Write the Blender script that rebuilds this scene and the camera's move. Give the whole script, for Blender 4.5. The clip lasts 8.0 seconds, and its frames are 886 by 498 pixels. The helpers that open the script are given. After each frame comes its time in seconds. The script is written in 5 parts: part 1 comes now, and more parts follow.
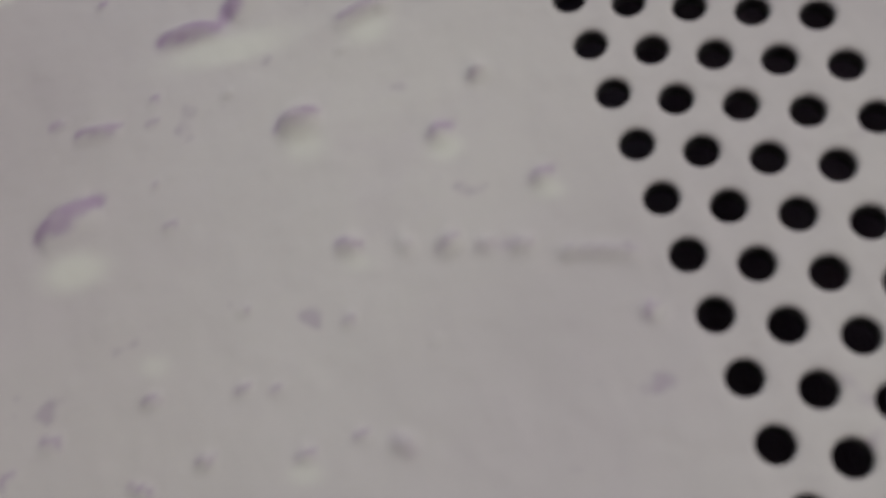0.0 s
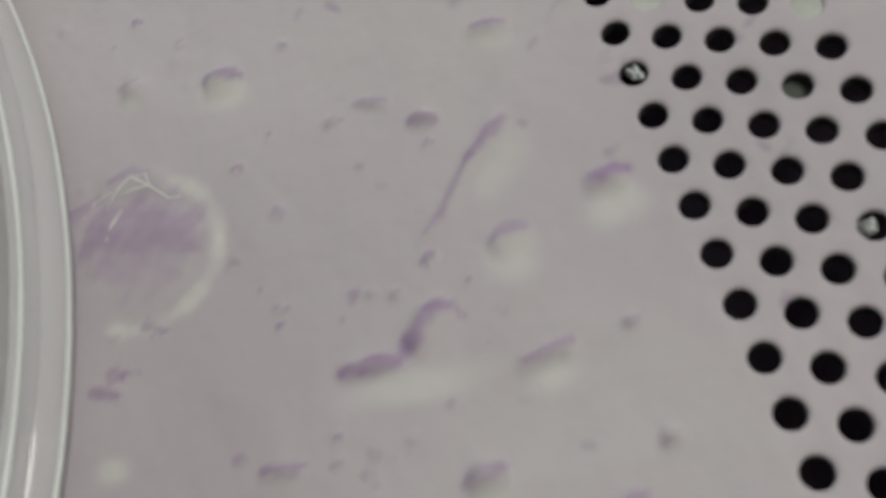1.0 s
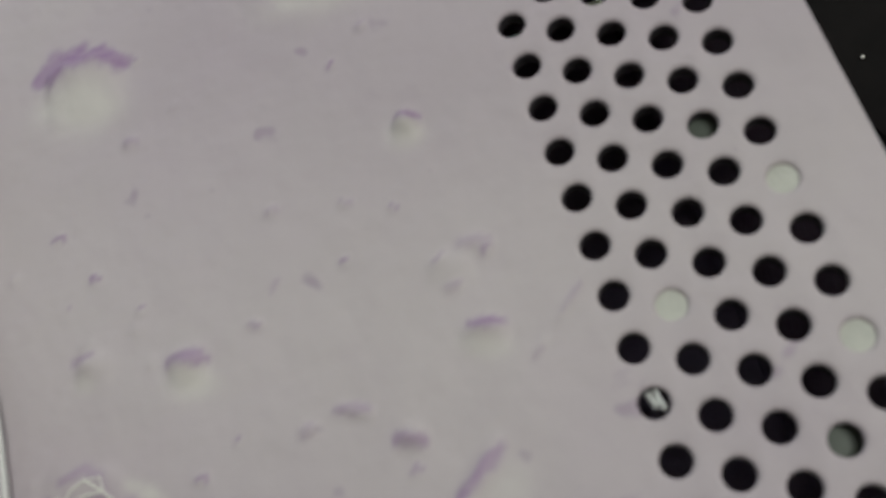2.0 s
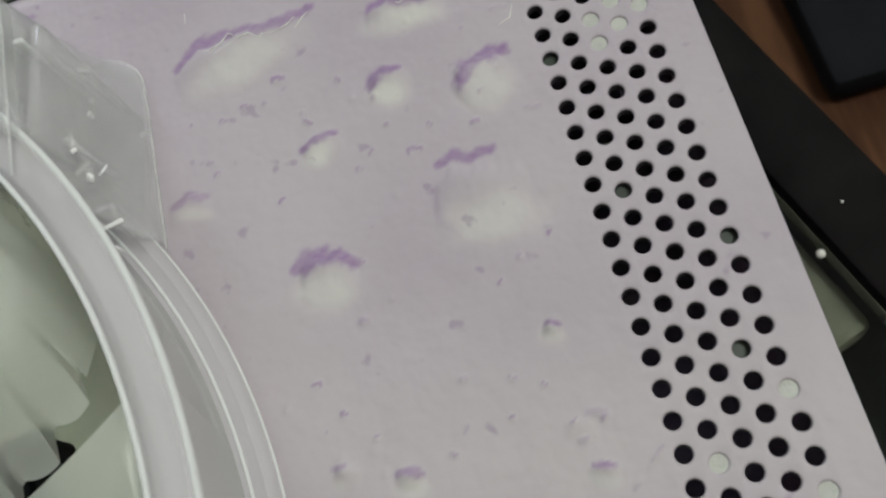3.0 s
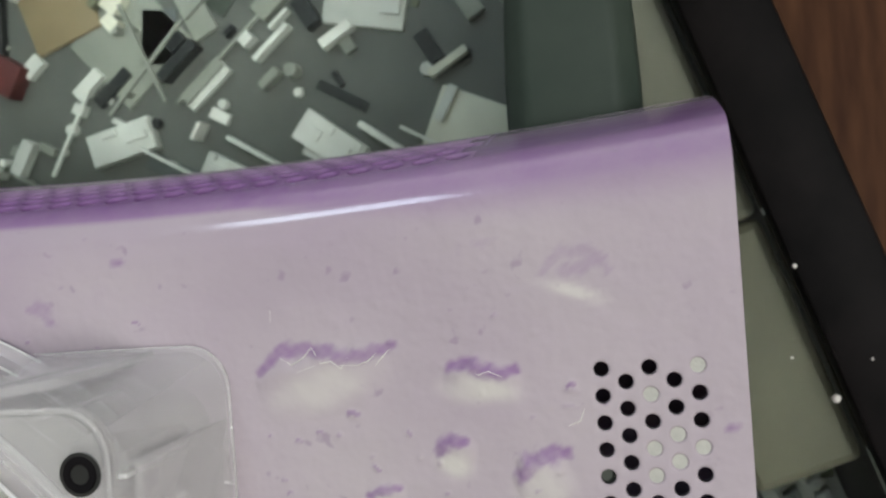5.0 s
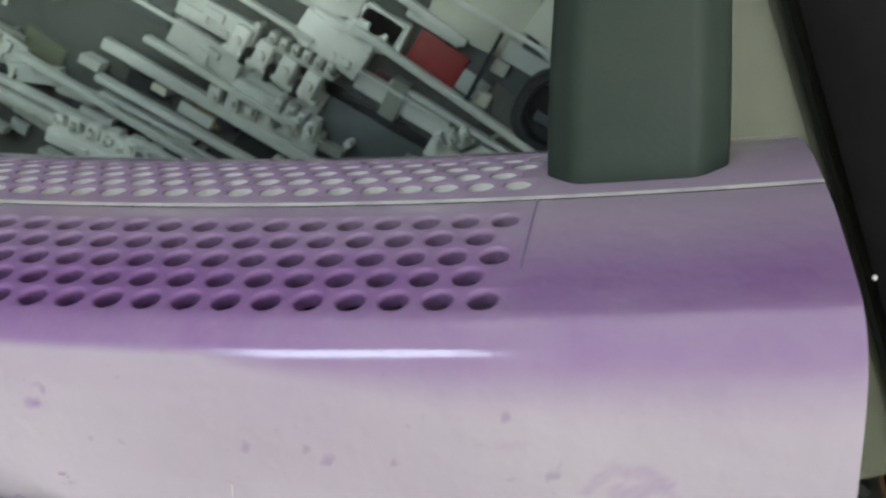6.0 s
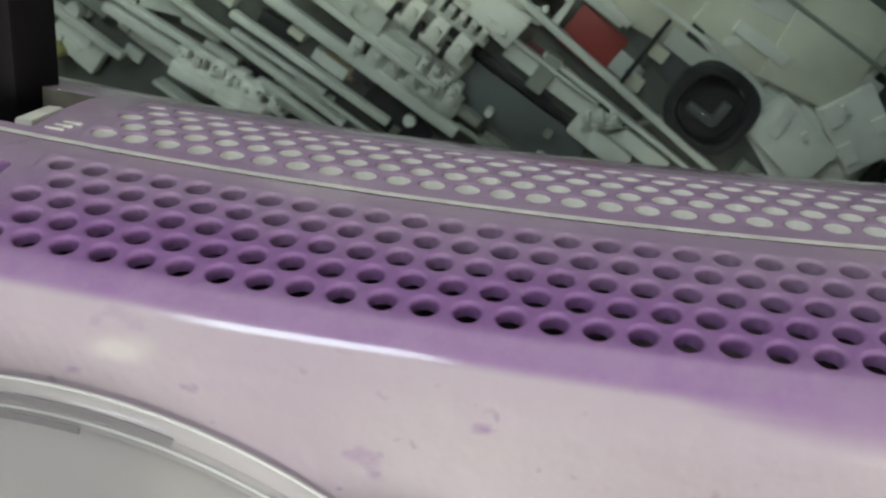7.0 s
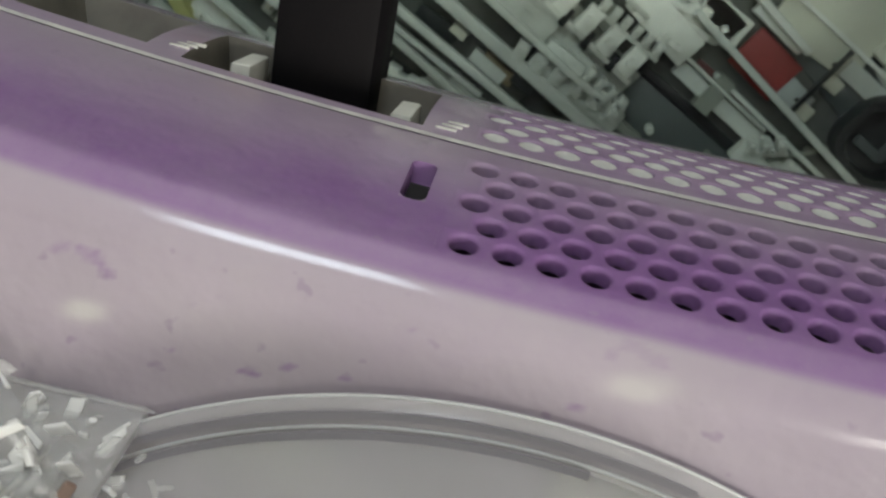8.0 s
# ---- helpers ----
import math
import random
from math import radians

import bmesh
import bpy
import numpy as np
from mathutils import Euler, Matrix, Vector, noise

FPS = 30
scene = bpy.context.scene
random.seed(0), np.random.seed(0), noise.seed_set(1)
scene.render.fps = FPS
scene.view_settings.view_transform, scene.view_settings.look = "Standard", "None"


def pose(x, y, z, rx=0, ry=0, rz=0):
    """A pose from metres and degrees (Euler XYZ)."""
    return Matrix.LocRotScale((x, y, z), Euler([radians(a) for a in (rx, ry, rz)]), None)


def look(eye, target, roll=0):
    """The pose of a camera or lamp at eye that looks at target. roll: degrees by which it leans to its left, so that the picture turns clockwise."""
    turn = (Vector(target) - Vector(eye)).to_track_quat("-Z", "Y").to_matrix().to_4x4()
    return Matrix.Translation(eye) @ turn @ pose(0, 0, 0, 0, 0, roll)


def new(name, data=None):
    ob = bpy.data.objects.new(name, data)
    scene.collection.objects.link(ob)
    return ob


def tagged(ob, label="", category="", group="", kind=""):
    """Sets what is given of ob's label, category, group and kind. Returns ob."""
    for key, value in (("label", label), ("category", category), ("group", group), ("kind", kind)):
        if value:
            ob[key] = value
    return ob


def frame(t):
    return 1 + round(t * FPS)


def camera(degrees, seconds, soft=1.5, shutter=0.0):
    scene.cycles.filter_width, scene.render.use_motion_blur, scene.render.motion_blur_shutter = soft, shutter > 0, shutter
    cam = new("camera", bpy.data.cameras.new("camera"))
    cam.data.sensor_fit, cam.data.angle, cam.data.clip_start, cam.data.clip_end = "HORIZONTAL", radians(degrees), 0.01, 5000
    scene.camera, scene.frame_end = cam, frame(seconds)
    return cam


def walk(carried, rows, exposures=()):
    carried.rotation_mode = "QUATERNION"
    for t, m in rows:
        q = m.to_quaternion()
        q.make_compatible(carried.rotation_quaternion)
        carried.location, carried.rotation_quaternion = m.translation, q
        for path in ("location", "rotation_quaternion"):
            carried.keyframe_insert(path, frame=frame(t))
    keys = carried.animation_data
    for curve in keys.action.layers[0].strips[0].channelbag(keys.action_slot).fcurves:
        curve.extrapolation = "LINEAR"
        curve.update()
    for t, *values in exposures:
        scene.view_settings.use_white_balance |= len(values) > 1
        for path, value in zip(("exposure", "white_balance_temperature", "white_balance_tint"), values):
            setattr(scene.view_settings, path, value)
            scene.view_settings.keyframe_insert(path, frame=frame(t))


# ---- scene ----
SOFT = 2.3
EXPO = ((0, .01, 6380, 4), (2.2, .02, 6380, 4), (3.3, .24, 6250, 3), (4.0, .25, 6300, 4), (4.7, .28, 6400, 11), (5.8, .62, 6180, 7), (6.5, .72, 6250, 7), (7.0, .70, 6650, 5), (8.0, .40, 6700, 6))
# PATH
cam = camera(49.79, 8.0, soft=SOFT)
walk(cam, [
    (0, pose(-0.00848, -0.11677, 0.12860, 20.65, 10.81, -18.04)),
    (0.5, pose(-0.00868, -0.10566, 0.13435, 21.70, 13.10, -17.67)),
    (1, pose(-0.00888, -0.09718, 0.13679, 21.23, 13.59, -16.90)),
    (1.5, pose(-0.00483, -0.08692, 0.13704, 20.37, 13.45, -16.80)),
    (2, pose(-0.00147, -0.07586, 0.13654, 19.85, 13.96, -16.20)),
    (2.2, pose(-0.00169, -0.07033, 0.13679, 19.59, 13.52, -16.35)),
    (3.3, pose(-0.01080, -0.07253, 0.20679, 20.55, 11.34, -13.14)),
    (3.5, pose(-0.01273, -0.08169, 0.22647, 20.93, 11.88, -13.02)),
    (4, pose(-0.01008, -0.07925, 0.24927, 16.09, 12.73, -12.55)),
    (4.5, pose(0.00290, -0.02125, 0.22122, 7.48, 10.67, -8.50)),
    (4.7, pose(0.00551, -0.00294, 0.21379, 3.67, 10.73, -6.49)),
    (5.8, pose(0.00140, 0.05641, 0.16253, -15.69, 12.56, -2.52)),
    (6, pose(-0.00167, 0.06141, 0.16106, -18.42, 11.91, -2.06)),
    (6.5, pose(-0.02417, 0.06784, 0.16056, -20.75, 10.63, 0.90)),
    (7, pose(-0.05632, 0.06841, 0.16468, -20.80, 10.39, 4.65)),
    (7.5, pose(-0.08696, 0.06299, 0.16437, -20.23, 9.58, 7.80)),
    (8, pose(-0.11594, 0.06056, 0.16448, -19.93, 8.16, 9.76)),
], exposures=EXPO)
cam.data.dof.use_dof, cam.data.dof.focus_distance, cam.data.dof.aperture_fstop = True, 0.115, 58.0
# END PATH

# ---- light ----
H = 0.083           # top face of the console above the glass
world = bpy.data.worlds.new("room_light")
world.use_nodes = True
scene.world = world
world.node_tree.nodes["Background"].inputs[0].default_value = (0.75, 0.80, 0.85, 1)
world.node_tree.nodes["Background"].inputs[1].default_value = 0.05


def area_lamp(name, eye, target, size_x, size_y, watts, colour):
    data = bpy.data.lights.new(name, "AREA")
    data.shape, data.size, data.size_y, data.energy, data.color = "RECTANGLE", size_x, size_y, watts, colour
    ob = new(name, data)
    ob.matrix_world = look(eye, target)
    return ob


area_lamp("desk_lamp", (-0.210, 0.41, 0.40), (-0.05, 0.02, 0.08), 0.14, 0.080, 0.35, (0.74, 0.86, 1.0))
# added soft fill for the rear wall; the room has no window
area_lamp("rear_fill", (-0.20, 2.04, 0.85), (-0.10, 0.0, 0.05), 3.8, 2.0, 4, (0.92, 0.95, 1.0))
# unseen lamp added to bounce soft fill off the north wall and ceiling
area_lamp("bounce_fill", (-0.20, 1.30, -0.20), (-0.15, 2.10, 1.20), 1.6, 0.5, 26, (0.95, 0.97, 1.0))
area_lamp("ceiling_lamp", (0.92, -0.20, 1.97), (0.0, 0.0, 0.08), 0.60, 0.60, 23.0, (1.0, 0.97, 0.92))


# ---- materials ----
def mat(name, base, rough=0.5, metal=0.0, **more):
    m = bpy.data.materials.new(name)
    m.use_nodes = True
    b = m.node_tree.nodes["Principled BSDF"]
    b.inputs["Base Color"].default_value = (*base, 1)
    b.inputs["Roughness"].default_value = rough
    b.inputs["Metallic"].default_value = metal
    for k, v in more.items():
        b.inputs[k.replace("_", " ")].default_value = v
    return m


def node(m, kind, **inputs):
    n = m.node_tree.nodes.new(kind)
    for k, v in inputs.items():
        n.inputs[k.replace("_", " ")].default_value = v
    return n


def link(m, a, b):
    m.node_tree.links.new(a, b)


def noisy(m, scale, colour_a, colour_b, bump=0.0, detail=4.0, fine=0.0, fine_scale=0.0):
    """Two-scale mottling of the base colour, with relief."""
    b = m.node_tree.nodes["Principled BSDF"]
    tc = node(m, "ShaderNodeTexCoord")
    n1 = node(m, "ShaderNodeTexNoise", Scale=scale, Detail=detail, Roughness=0.6)
    link(m, tc.outputs["Object"], n1.inputs["Vector"])
    mix = m.node_tree.nodes.new("ShaderNodeMix")
    mix.data_type = "RGBA"
    ramp = m.node_tree.nodes.new("ShaderNodeValToRGB")
    ramp.color_ramp.elements[0].position, ramp.color_ramp.elements[1].position = 0.35, 0.65
    link(m, n1.outputs["Fac"], ramp.inputs[0])
    link(m, ramp.outputs[0], mix.inputs[0])
    mix.inputs[6].default_value, mix.inputs[7].default_value = (*colour_a, 1), (*colour_b, 1)
    link(m, mix.outputs[2], b.inputs["Base Color"])
    if bump:
        n2 = node(m, "ShaderNodeTexNoise", Scale=fine_scale or scale * 8, Detail=3.0)
        link(m, tc.outputs["Object"], n2.inputs["Vector"])
        bp = node(m, "ShaderNodeBump", Strength=bump, Distance=fine or 0.0003)
        link(m, n2.outputs["Fac"], bp.inputs["Height"])
        link(m, bp.outputs["Normal"], b.inputs["Normal"])
    return mix


LILAC, PALE, PURPLE = (0.430, 0.382, 0.420), (0.525, 0.490, 0.495), (0.236, 0.120, 0.305)


def paint_material():
    """Sprayed lilac paint: pale over the top face, violet where it was laid on thick over the rear edge; worn violet in the dents."""
    m = mat("lilac_paint", LILAC, 0.5)
    b = m.node_tree.nodes["Principled BSDF"]
    tc = node(m, "ShaderNodeTexCoord")
    cloud = node(m, "ShaderNodeTexNoise", Scale=45.0, Detail=6.0, Roughness=0.6)
    link(m, tc.outputs["Object"], cloud.inputs["Vector"])
    base = m.node_tree.nodes.new("ShaderNodeMix")
    base.data_type = "RGBA"
    base.inputs[6].default_value, base.inputs[7].default_value = (*LILAC, 1), (*PALE, 1)
    spread = m.node_tree.nodes.new("ShaderNodeMapRange")
    spread.inputs["From Min"].default_value, spread.inputs["From Max"].default_value = 0.32, 0.68
    link(m, cloud.outputs["Fac"], spread.inputs["Value"])
    link(m, spread.outputs[0], base.inputs[0])
    att = node(m, "ShaderNodeAttribute")
    att.attribute_name = "violet"
    # overspray edge is cloudy
    cloud2 = node(m, "ShaderNodeTexNoise", Scale=90.0, Detail=6.0, Roughness=0.7)
    link(m, tc.outputs["Object"], cloud2.inputs["Vector"])
    add = m.node_tree.nodes.new("ShaderNodeMath")
    add.operation = "MULTIPLY_ADD"
    link(m, cloud2.outputs["Fac"], add.inputs[0])
    add.inputs[1].default_value = 0.5
    link(m, att.outputs["Fac"], add.inputs[2])
    sub = m.node_tree.nodes.new("ShaderNodeMath")
    sub.operation, sub.use_clamp = "SUBTRACT", True
    link(m, add.outputs[0], sub.inputs[0])
    sub.inputs[1].default_value = 0.215
    mix = m.node_tree.nodes.new("ShaderNodeMix")
    mix.data_type = "RGBA"
    link(m, sub.outputs[0], mix.inputs[0])
    link(m, base.outputs[2], mix.inputs[6])
    mix.inputs[7].default_value = (*PURPLE, 1)
    # pale overspray, also painting the highlight on the blisters' front slopes
    pale_lit = node(m, "ShaderNodeAttribute")
    pale_lit.attribute_name = "lit_overspray"
    pale = m.node_tree.nodes.new("ShaderNodeMix")
    pale.data_type = "RGBA"
    link(m, pale_lit.outputs["Fac"], pale.inputs[0])
    link(m, mix.outputs[2], pale.inputs[6])
    pale.inputs[7].default_value = (0.68, 0.68, 0.62, 1)
    # worn specks at a small scale
    speck = node(m, "ShaderNodeTexNoise", Scale=330.0, Detail=2.0, Roughness=0.5)
    link(m, tc.outputs["Object"], speck.inputs["Vector"])
    few = m.node_tree.nodes.new("ShaderNodeMapRange")
    few.inputs["From Min"].default_value, few.inputs["From Max"].default_value = 0.69, 0.76
    few.inputs["To Max"].default_value = 0.45
    link(m, speck.outputs["Fac"], few.inputs["Value"])
    dots = m.node_tree.nodes.new("ShaderNodeMix")
    dots.data_type = "RGBA"
    link(m, few.outputs[0], dots.inputs[0])
    link(m, pale.outputs[2], dots.inputs[6])
    dots.inputs[7].default_value = (0.27, 0.20, 0.30, 1)
    link(m, dots.outputs[2], b.inputs["Base Color"])
    # the thick violet coat stayed glossy, the dusty overspray is matt
    gloss = m.node_tree.nodes.new("ShaderNodeMapRange")
    gloss.inputs["From Max"].default_value = 0.12
    gloss.inputs["To Min"].default_value, gloss.inputs["To Max"].default_value = 0.62, 0.56
    coat = node(m, "ShaderNodeAttribute")
    coat.attribute_name = "coat"
    link(m, coat.outputs["Fac"], gloss.inputs["Value"])
    link(m, gloss.outputs[0], b.inputs["Roughness"])
    shine = m.node_tree.nodes.new("ShaderNodeMapRange")
    shine.inputs["From Max"].default_value = 0.12
    shine.inputs["To Min"].default_value, shine.inputs["To Max"].default_value = 0.0, 1.0
    link(m, coat.outputs["Fac"], shine.inputs["Value"])
    link(m, shine.outputs[0], b.inputs["Coat Weight"])
    b.inputs["Coat Roughness"].default_value = 0.12
    b.inputs["Specular IOR Level"].default_value = 0.3
    fine = node(m, "ShaderNodeTexNoise", Scale=900.0, Detail=3.0)
    link(m, tc.outputs["Object"], fine.inputs["Vector"])
    pit = node(m, "ShaderNodeTexNoise", Scale=240.0, Detail=2.0)
    link(m, tc.outputs["Object"], pit.inputs["Vector"])
    bp = node(m, "ShaderNodeBump", Strength=0.15, Distance=0.0002)
    link(m, fine.outputs["Fac"], bp.inputs["Height"])
    bp2 = node(m, "ShaderNodeBump", Strength=0.60, Distance=0.0006)
    link(m, pit.outputs["Fac"], bp2.inputs["Height"])
    link(m, bp.outputs["Normal"], bp2.inputs["Normal"])
    link(m, bp2.outputs["Normal"], b.inputs["Normal"])
    return m


PAINT = paint_material()
BLACK_IN = mat("dark_interior", (0.012, 0.012, 0.013), 0.8)
WHITE_PLASTIC = mat("bare_white_plastic", (0.72, 0.72, 0.68), 0.45)
noisy(WHITE_PLASTIC, 150, (0.72, 0.72, 0.68), (0.62, 0.63, 0.58), 0.1)
SEAM_EDGE = mat("greyed_seam_edge", (0.52, 0.51, 0.48), 0.55)
noisy(SEAM_EDGE, 220, (0.72, 0.71, 0.68), (0.52, 0.50, 0.51), 0.1)
FILLER = mat("filler", (0.50, 0.51, 0.46), 0.5)
noisy(FILLER, 400, (0.51, 0.52, 0.47), (0.43, 0.44, 0.40), 0.3)
GREEN_GREY = mat("green_grey_plastic", (0.040, 0.060, 0.045), 0.6, Specular_IOR_Level=0.25)
noisy(GREEN_GREY, 60, (0.027, 0.042, 0.032), (0.036, 0.052, 0.040), 0.2, fine=0.0002, fine_scale=1200)
TUBE_WHITE = mat("white_hole_wall", (0.86, 0.86, 0.83), 0.5)
# near-black wall colour puts the shade into the top vent holes
TUBE_SHADE = mat("shaded_plastic", (0.045, 0.040, 0.046), 0.6)
SOCKET_GREY = mat("grey_socket", (0.17, 0.16, 0.14), 0.6)
noisy(SOCKET_GREY, 120, (0.18, 0.17, 0.145), (0.13, 0.12, 0.105), 0.1)
GROOVE = mat("groove_violet", (0.19, 0.13, 0.24), 0.7)
BLACK_PLASTIC = mat("black_plastic", (0.008, 0.008, 0.009), 0.65, Specular_IOR_Level=0.12)
noisy(BLACK_PLASTIC, 80, (0.004, 0.004, 0.005), (0.007, 0.006, 0.007), 0.15, fine=0.0002, fine_scale=1500)
SHARD = mat("white_shard_plastic", (0.93, 0.94, 0.93), 0.10, Alpha=0.92)
CLEAR = mat("clear_plastic", (0.95, 0.96, 0.95), 0.06, Transmission_Weight=0.58, IOR=1.45, Alpha=0.48)
FROST = mat("frosted_blade", (0.96, 0.98, 0.94), 0.30, Transmission_Weight=0.88, IOR=1.20, Alpha=0.96)
GLASS = mat("table_glass", (0.86, 0.93, 0.89), 0.0, Transmission_Weight=1.0, IOR=1.21)
FRAME = mat("black_frame", (0.006, 0.006, 0.006), 0.55, Specular_IOR_Level=0.05)
noisy(FRAME, 60, (0.005, 0.005, 0.005), (0.010, 0.009, 0.009), 0.12, fine=0.0001, fine_scale=900)


def kit_plastic(name, a, rough=0.5):
    m = mat(name, a, rough)
    noisy(m, 45, a, tuple(c * 0.78 for c in a), 0.25, fine=0.0004, fine_scale=350)
    return m


KIT = kit_plastic("pale_kit_plastic", (0.63, 0.645, 0.595))
KITW = kit_plastic("white_kit_plastic", (0.82, 0.82, 0.76))
DARK = kit_plastic("black_kit_plastic", (0.013, 0.016, 0.016))
DIM = kit_plastic("dim_kit_plastic", (0.275, 0.29, 0.25))
DARK2 = kit_plastic("dark_green_kit_plastic", (0.060, 0.075, 0.060))
GREY = kit_plastic("grey_kit_plastic", (0.105, 0.120, 0.118))
TAN = kit_plastic("tan_kit_plastic", (0.26, 0.20, 0.11))
IVORY = kit_plastic("ivory_kit_plastic", (0.70, 0.69, 0.57))
OLIVE = kit_plastic("olive_kit_plastic", (0.17, 0.18, 0.12))
REDKIT = kit_plastic("red_kit_plastic", (0.33, 0.03, 0.028))
DARKRED = kit_plastic("dark_red_kit_plastic", (0.10, 0.015, 0.014))
SILVER = kit_plastic("silver_kit_plastic", (0.45, 0.47, 0.46), 0.35)
BED = kit_plastic("display_bed_plastic", (0.11, 0.116, 0.104))
LEDGE = kit_plastic("olive_ledge", (0.066, 0.061, 0.036), 0.7)
COPPER = mat("copper", (0.45, 0.22, 0.12), 0.4, 0.8)
YELLOW = kit_plastic("yellow_kit_plastic", (0.45, 0.43, 0.16))
OLIVE_METAL = kit_plastic("olive_metal", (0.56, 0.60, 0.47))
HOLE_GREY = kit_plastic("hole_grey", (0.020, 0.022, 0.020))
RING = mat("milky_clear_plastic", (0.95, 0.93, 0.95), 0.10, Transmission_Weight=0.45, IOR=1.45, Alpha=0.58)
RIM_SHADE = mat("rim_refraction_grey", (0.26, 0.25, 0.27), 0.35)
WHITE_CLEAR = mat("white_clear_plastic", (0.88, 0.90, 0.89), 0.10, Alpha=0.70)


# ---- shape helpers ----
def part(name, bm, material, parent=None, label=""):
    me = bpy.data.meshes.new(name)
    bm.normal_update()
    bm.to_mesh(me)
    bm.free()
    me.materials.append(material)
    ob = new(name, me)
    ob.parent = parent
    if label:
        ob["label"] = label
    return ob


def smooth(ob, angle=40):
    me = ob.data
    me.shade_smooth()
    me.set_sharp_from_angle(angle=radians(angle))
    return ob


def empty(name, at, turn=0.0):
    ob = new(name)
    ob.matrix_world = pose(*at, 0, 0, turn)
    return ob


def box(bm, x0, x1, y0, y1, z0, z1, bevel=0.0, m=None):
    r = bmesh.ops.create_cube(bm, size=1.0)
    vs = r["verts"]
    for v in vs:
        v.co = Vector(((x0 + x1) / 2 + v.co.x * (x1 - x0), (y0 + y1) / 2 + v.co.y * (y1 - y0), (z0 + z1) / 2 + v.co.z * (z1 - z0)))
    if bevel:
        es = list({e for v in vs for e in v.link_edges})
        r2 = bmesh.ops.bevel(bm, geom=es, offset=bevel, segments=2, affect="EDGES", profile=0.5)
        vs = list({v for f in r2["faces"] for v in f.verts} | {v for v in vs if v.is_valid})
    if m is not None:
        for v in vs:
            v.co = m @ v.co
    return vs


def sheet(name, vs, fs, material, parent, label="", values=None, lit_overspray=None, coat=None):
    me = bpy.data.meshes.new(name)
    me.from_pydata(vs, [], fs)
    me.materials.append(material)
    if values is not None:
        a = me.attributes.new("violet", "FLOAT", "POINT")
        a.data.foreach_set("value", values)
    if coat is not None:
        a = me.attributes.new("coat", "FLOAT", "POINT")
        a.data.foreach_set("value", coat)
    if lit_overspray is not None:
        a = me.attributes.new("lit_overspray", "FLOAT", "POINT")
        a.data.foreach_set("value", lit_overspray)
    me.update()
    ob = new(name, me)
    ob.parent = parent
    if label:
        ob["label"] = label
    return ob


# ---- the console ----
P = 0.0033                      # pitch of the holes in the top face
Q = 0.004525                    # pitch of the holes in the rear wall
COL = P * 0.8660254
X_RIGHT, X_LEFT, Y_FRONT = 0.0171, -0.2919, -0.232
STRIP_X0, STRIP_X1 = -COL / 2, 4.5 * COL
STRIP_ROWS = 46
STRIP_Y1, STRIP_Y0 = P, -(STRIP_ROWS + 0.5) * P
# rear wall, in metres out from the plan's line and below the top face
PROFILE = [(0.0100, 0.0), (0.0140, 0.0), (0.0163, -0.00003), (0.0181, -0.00020), (0.0198, -0.00060), (0.0212, -0.00120), (0.0225, -0.00200), (0.0236, -0.00295), (0.0246, -0.00420), (0.0254, -0.00560), (0.0261, -0.0077),
           (0.0270, -0.0110), (0.0281, -0.0155), (0.0291, -0.0200), (0.0299, -0.0245), (0.0304, -0.0288), (0.0310, -0.0330), (0.0314, -0.0375),
           (0.0315, -0.0420), (0.0314, -0.0460), (0.0309, -0.0510), (0.0300, -0.0570), (0.0287, -0.0630), (0.0270, -0.0690), (0.0245, -0.0740), (0.0200, -0.0780), (0.0120, -0.0800)]


def rounded(pts, n=6):
    """A smooth line through the given points."""
    out = []
    for i in range(len(pts) - 1):
        p0, p1, p2, p3 = pts[max(0, i - 1)], pts[i], pts[i + 1], pts[min(len(pts) - 1, i + 2)]
        for k in range(n):
            t = k / n
            out.append(tuple(0.5 * (2 * b + (c - a) * t + (2 * a - 5 * b + 4 * c - d) * t * t + (3 * b - a - 3 * c + d) * t ** 3) for a, b, c, d in zip(p0, p1, p2, p3)))
    return out + [pts[-1]]


PROFILE = rounded(PROFILE)
LEN = [0.0]
for _a, _b in zip(PROFILE, PROFILE[1:]):
    LEN.append(LEN[-1] + math.hypot(_b[0] - _a[0], _b[1] - _a[1]))


def bow(x):
    """The rear wall is hollow along its length."""
    return 0.54 * (x + 0.075) ** 2


def rear(x, s, inward=0.0):
    """The point of the rear wall at x and s metres along its profile; inward: metres under the surface."""
    s = min(max(s, 0.0), LEN[-1] - 1e-6)
    i = max(k for k in range(len(LEN) - 1) if LEN[k] <= s)
    f = (s - LEN[i]) / (LEN[i + 1] - LEN[i])
    a, b = PROFILE[i], PROFILE[i + 1]
    y, z = a[0] + f * (b[0] - a[0]), a[1] + f * (b[1] - a[1])
    d = (b[0] - a[0], b[1] - a[1])
    n = math.hypot(*d)
    ny, nz = -d[1] / n, d[0] / n
    w = min(1.0, max(0.0, (y - 0.010) / 0.010))
    return Vector((x, y + bow(x) * w - ny * inward, H + z - nz * inward))


def s_at(z):
    """How far along the profile the depth z lies."""
    for k in range(len(PROFILE) - 1):
        if PROFILE[k + 1][1] <= z <= PROFILE[k][1]:
            f = (z - PROFILE[k][1]) / (PROFILE[k + 1][1] - PROFILE[k][1])
            return LEN[k] + f * (LEN[k + 1] - LEN[k])
    return LEN[-1]


DENTS = []                      # filled by dent(): relief of the top face


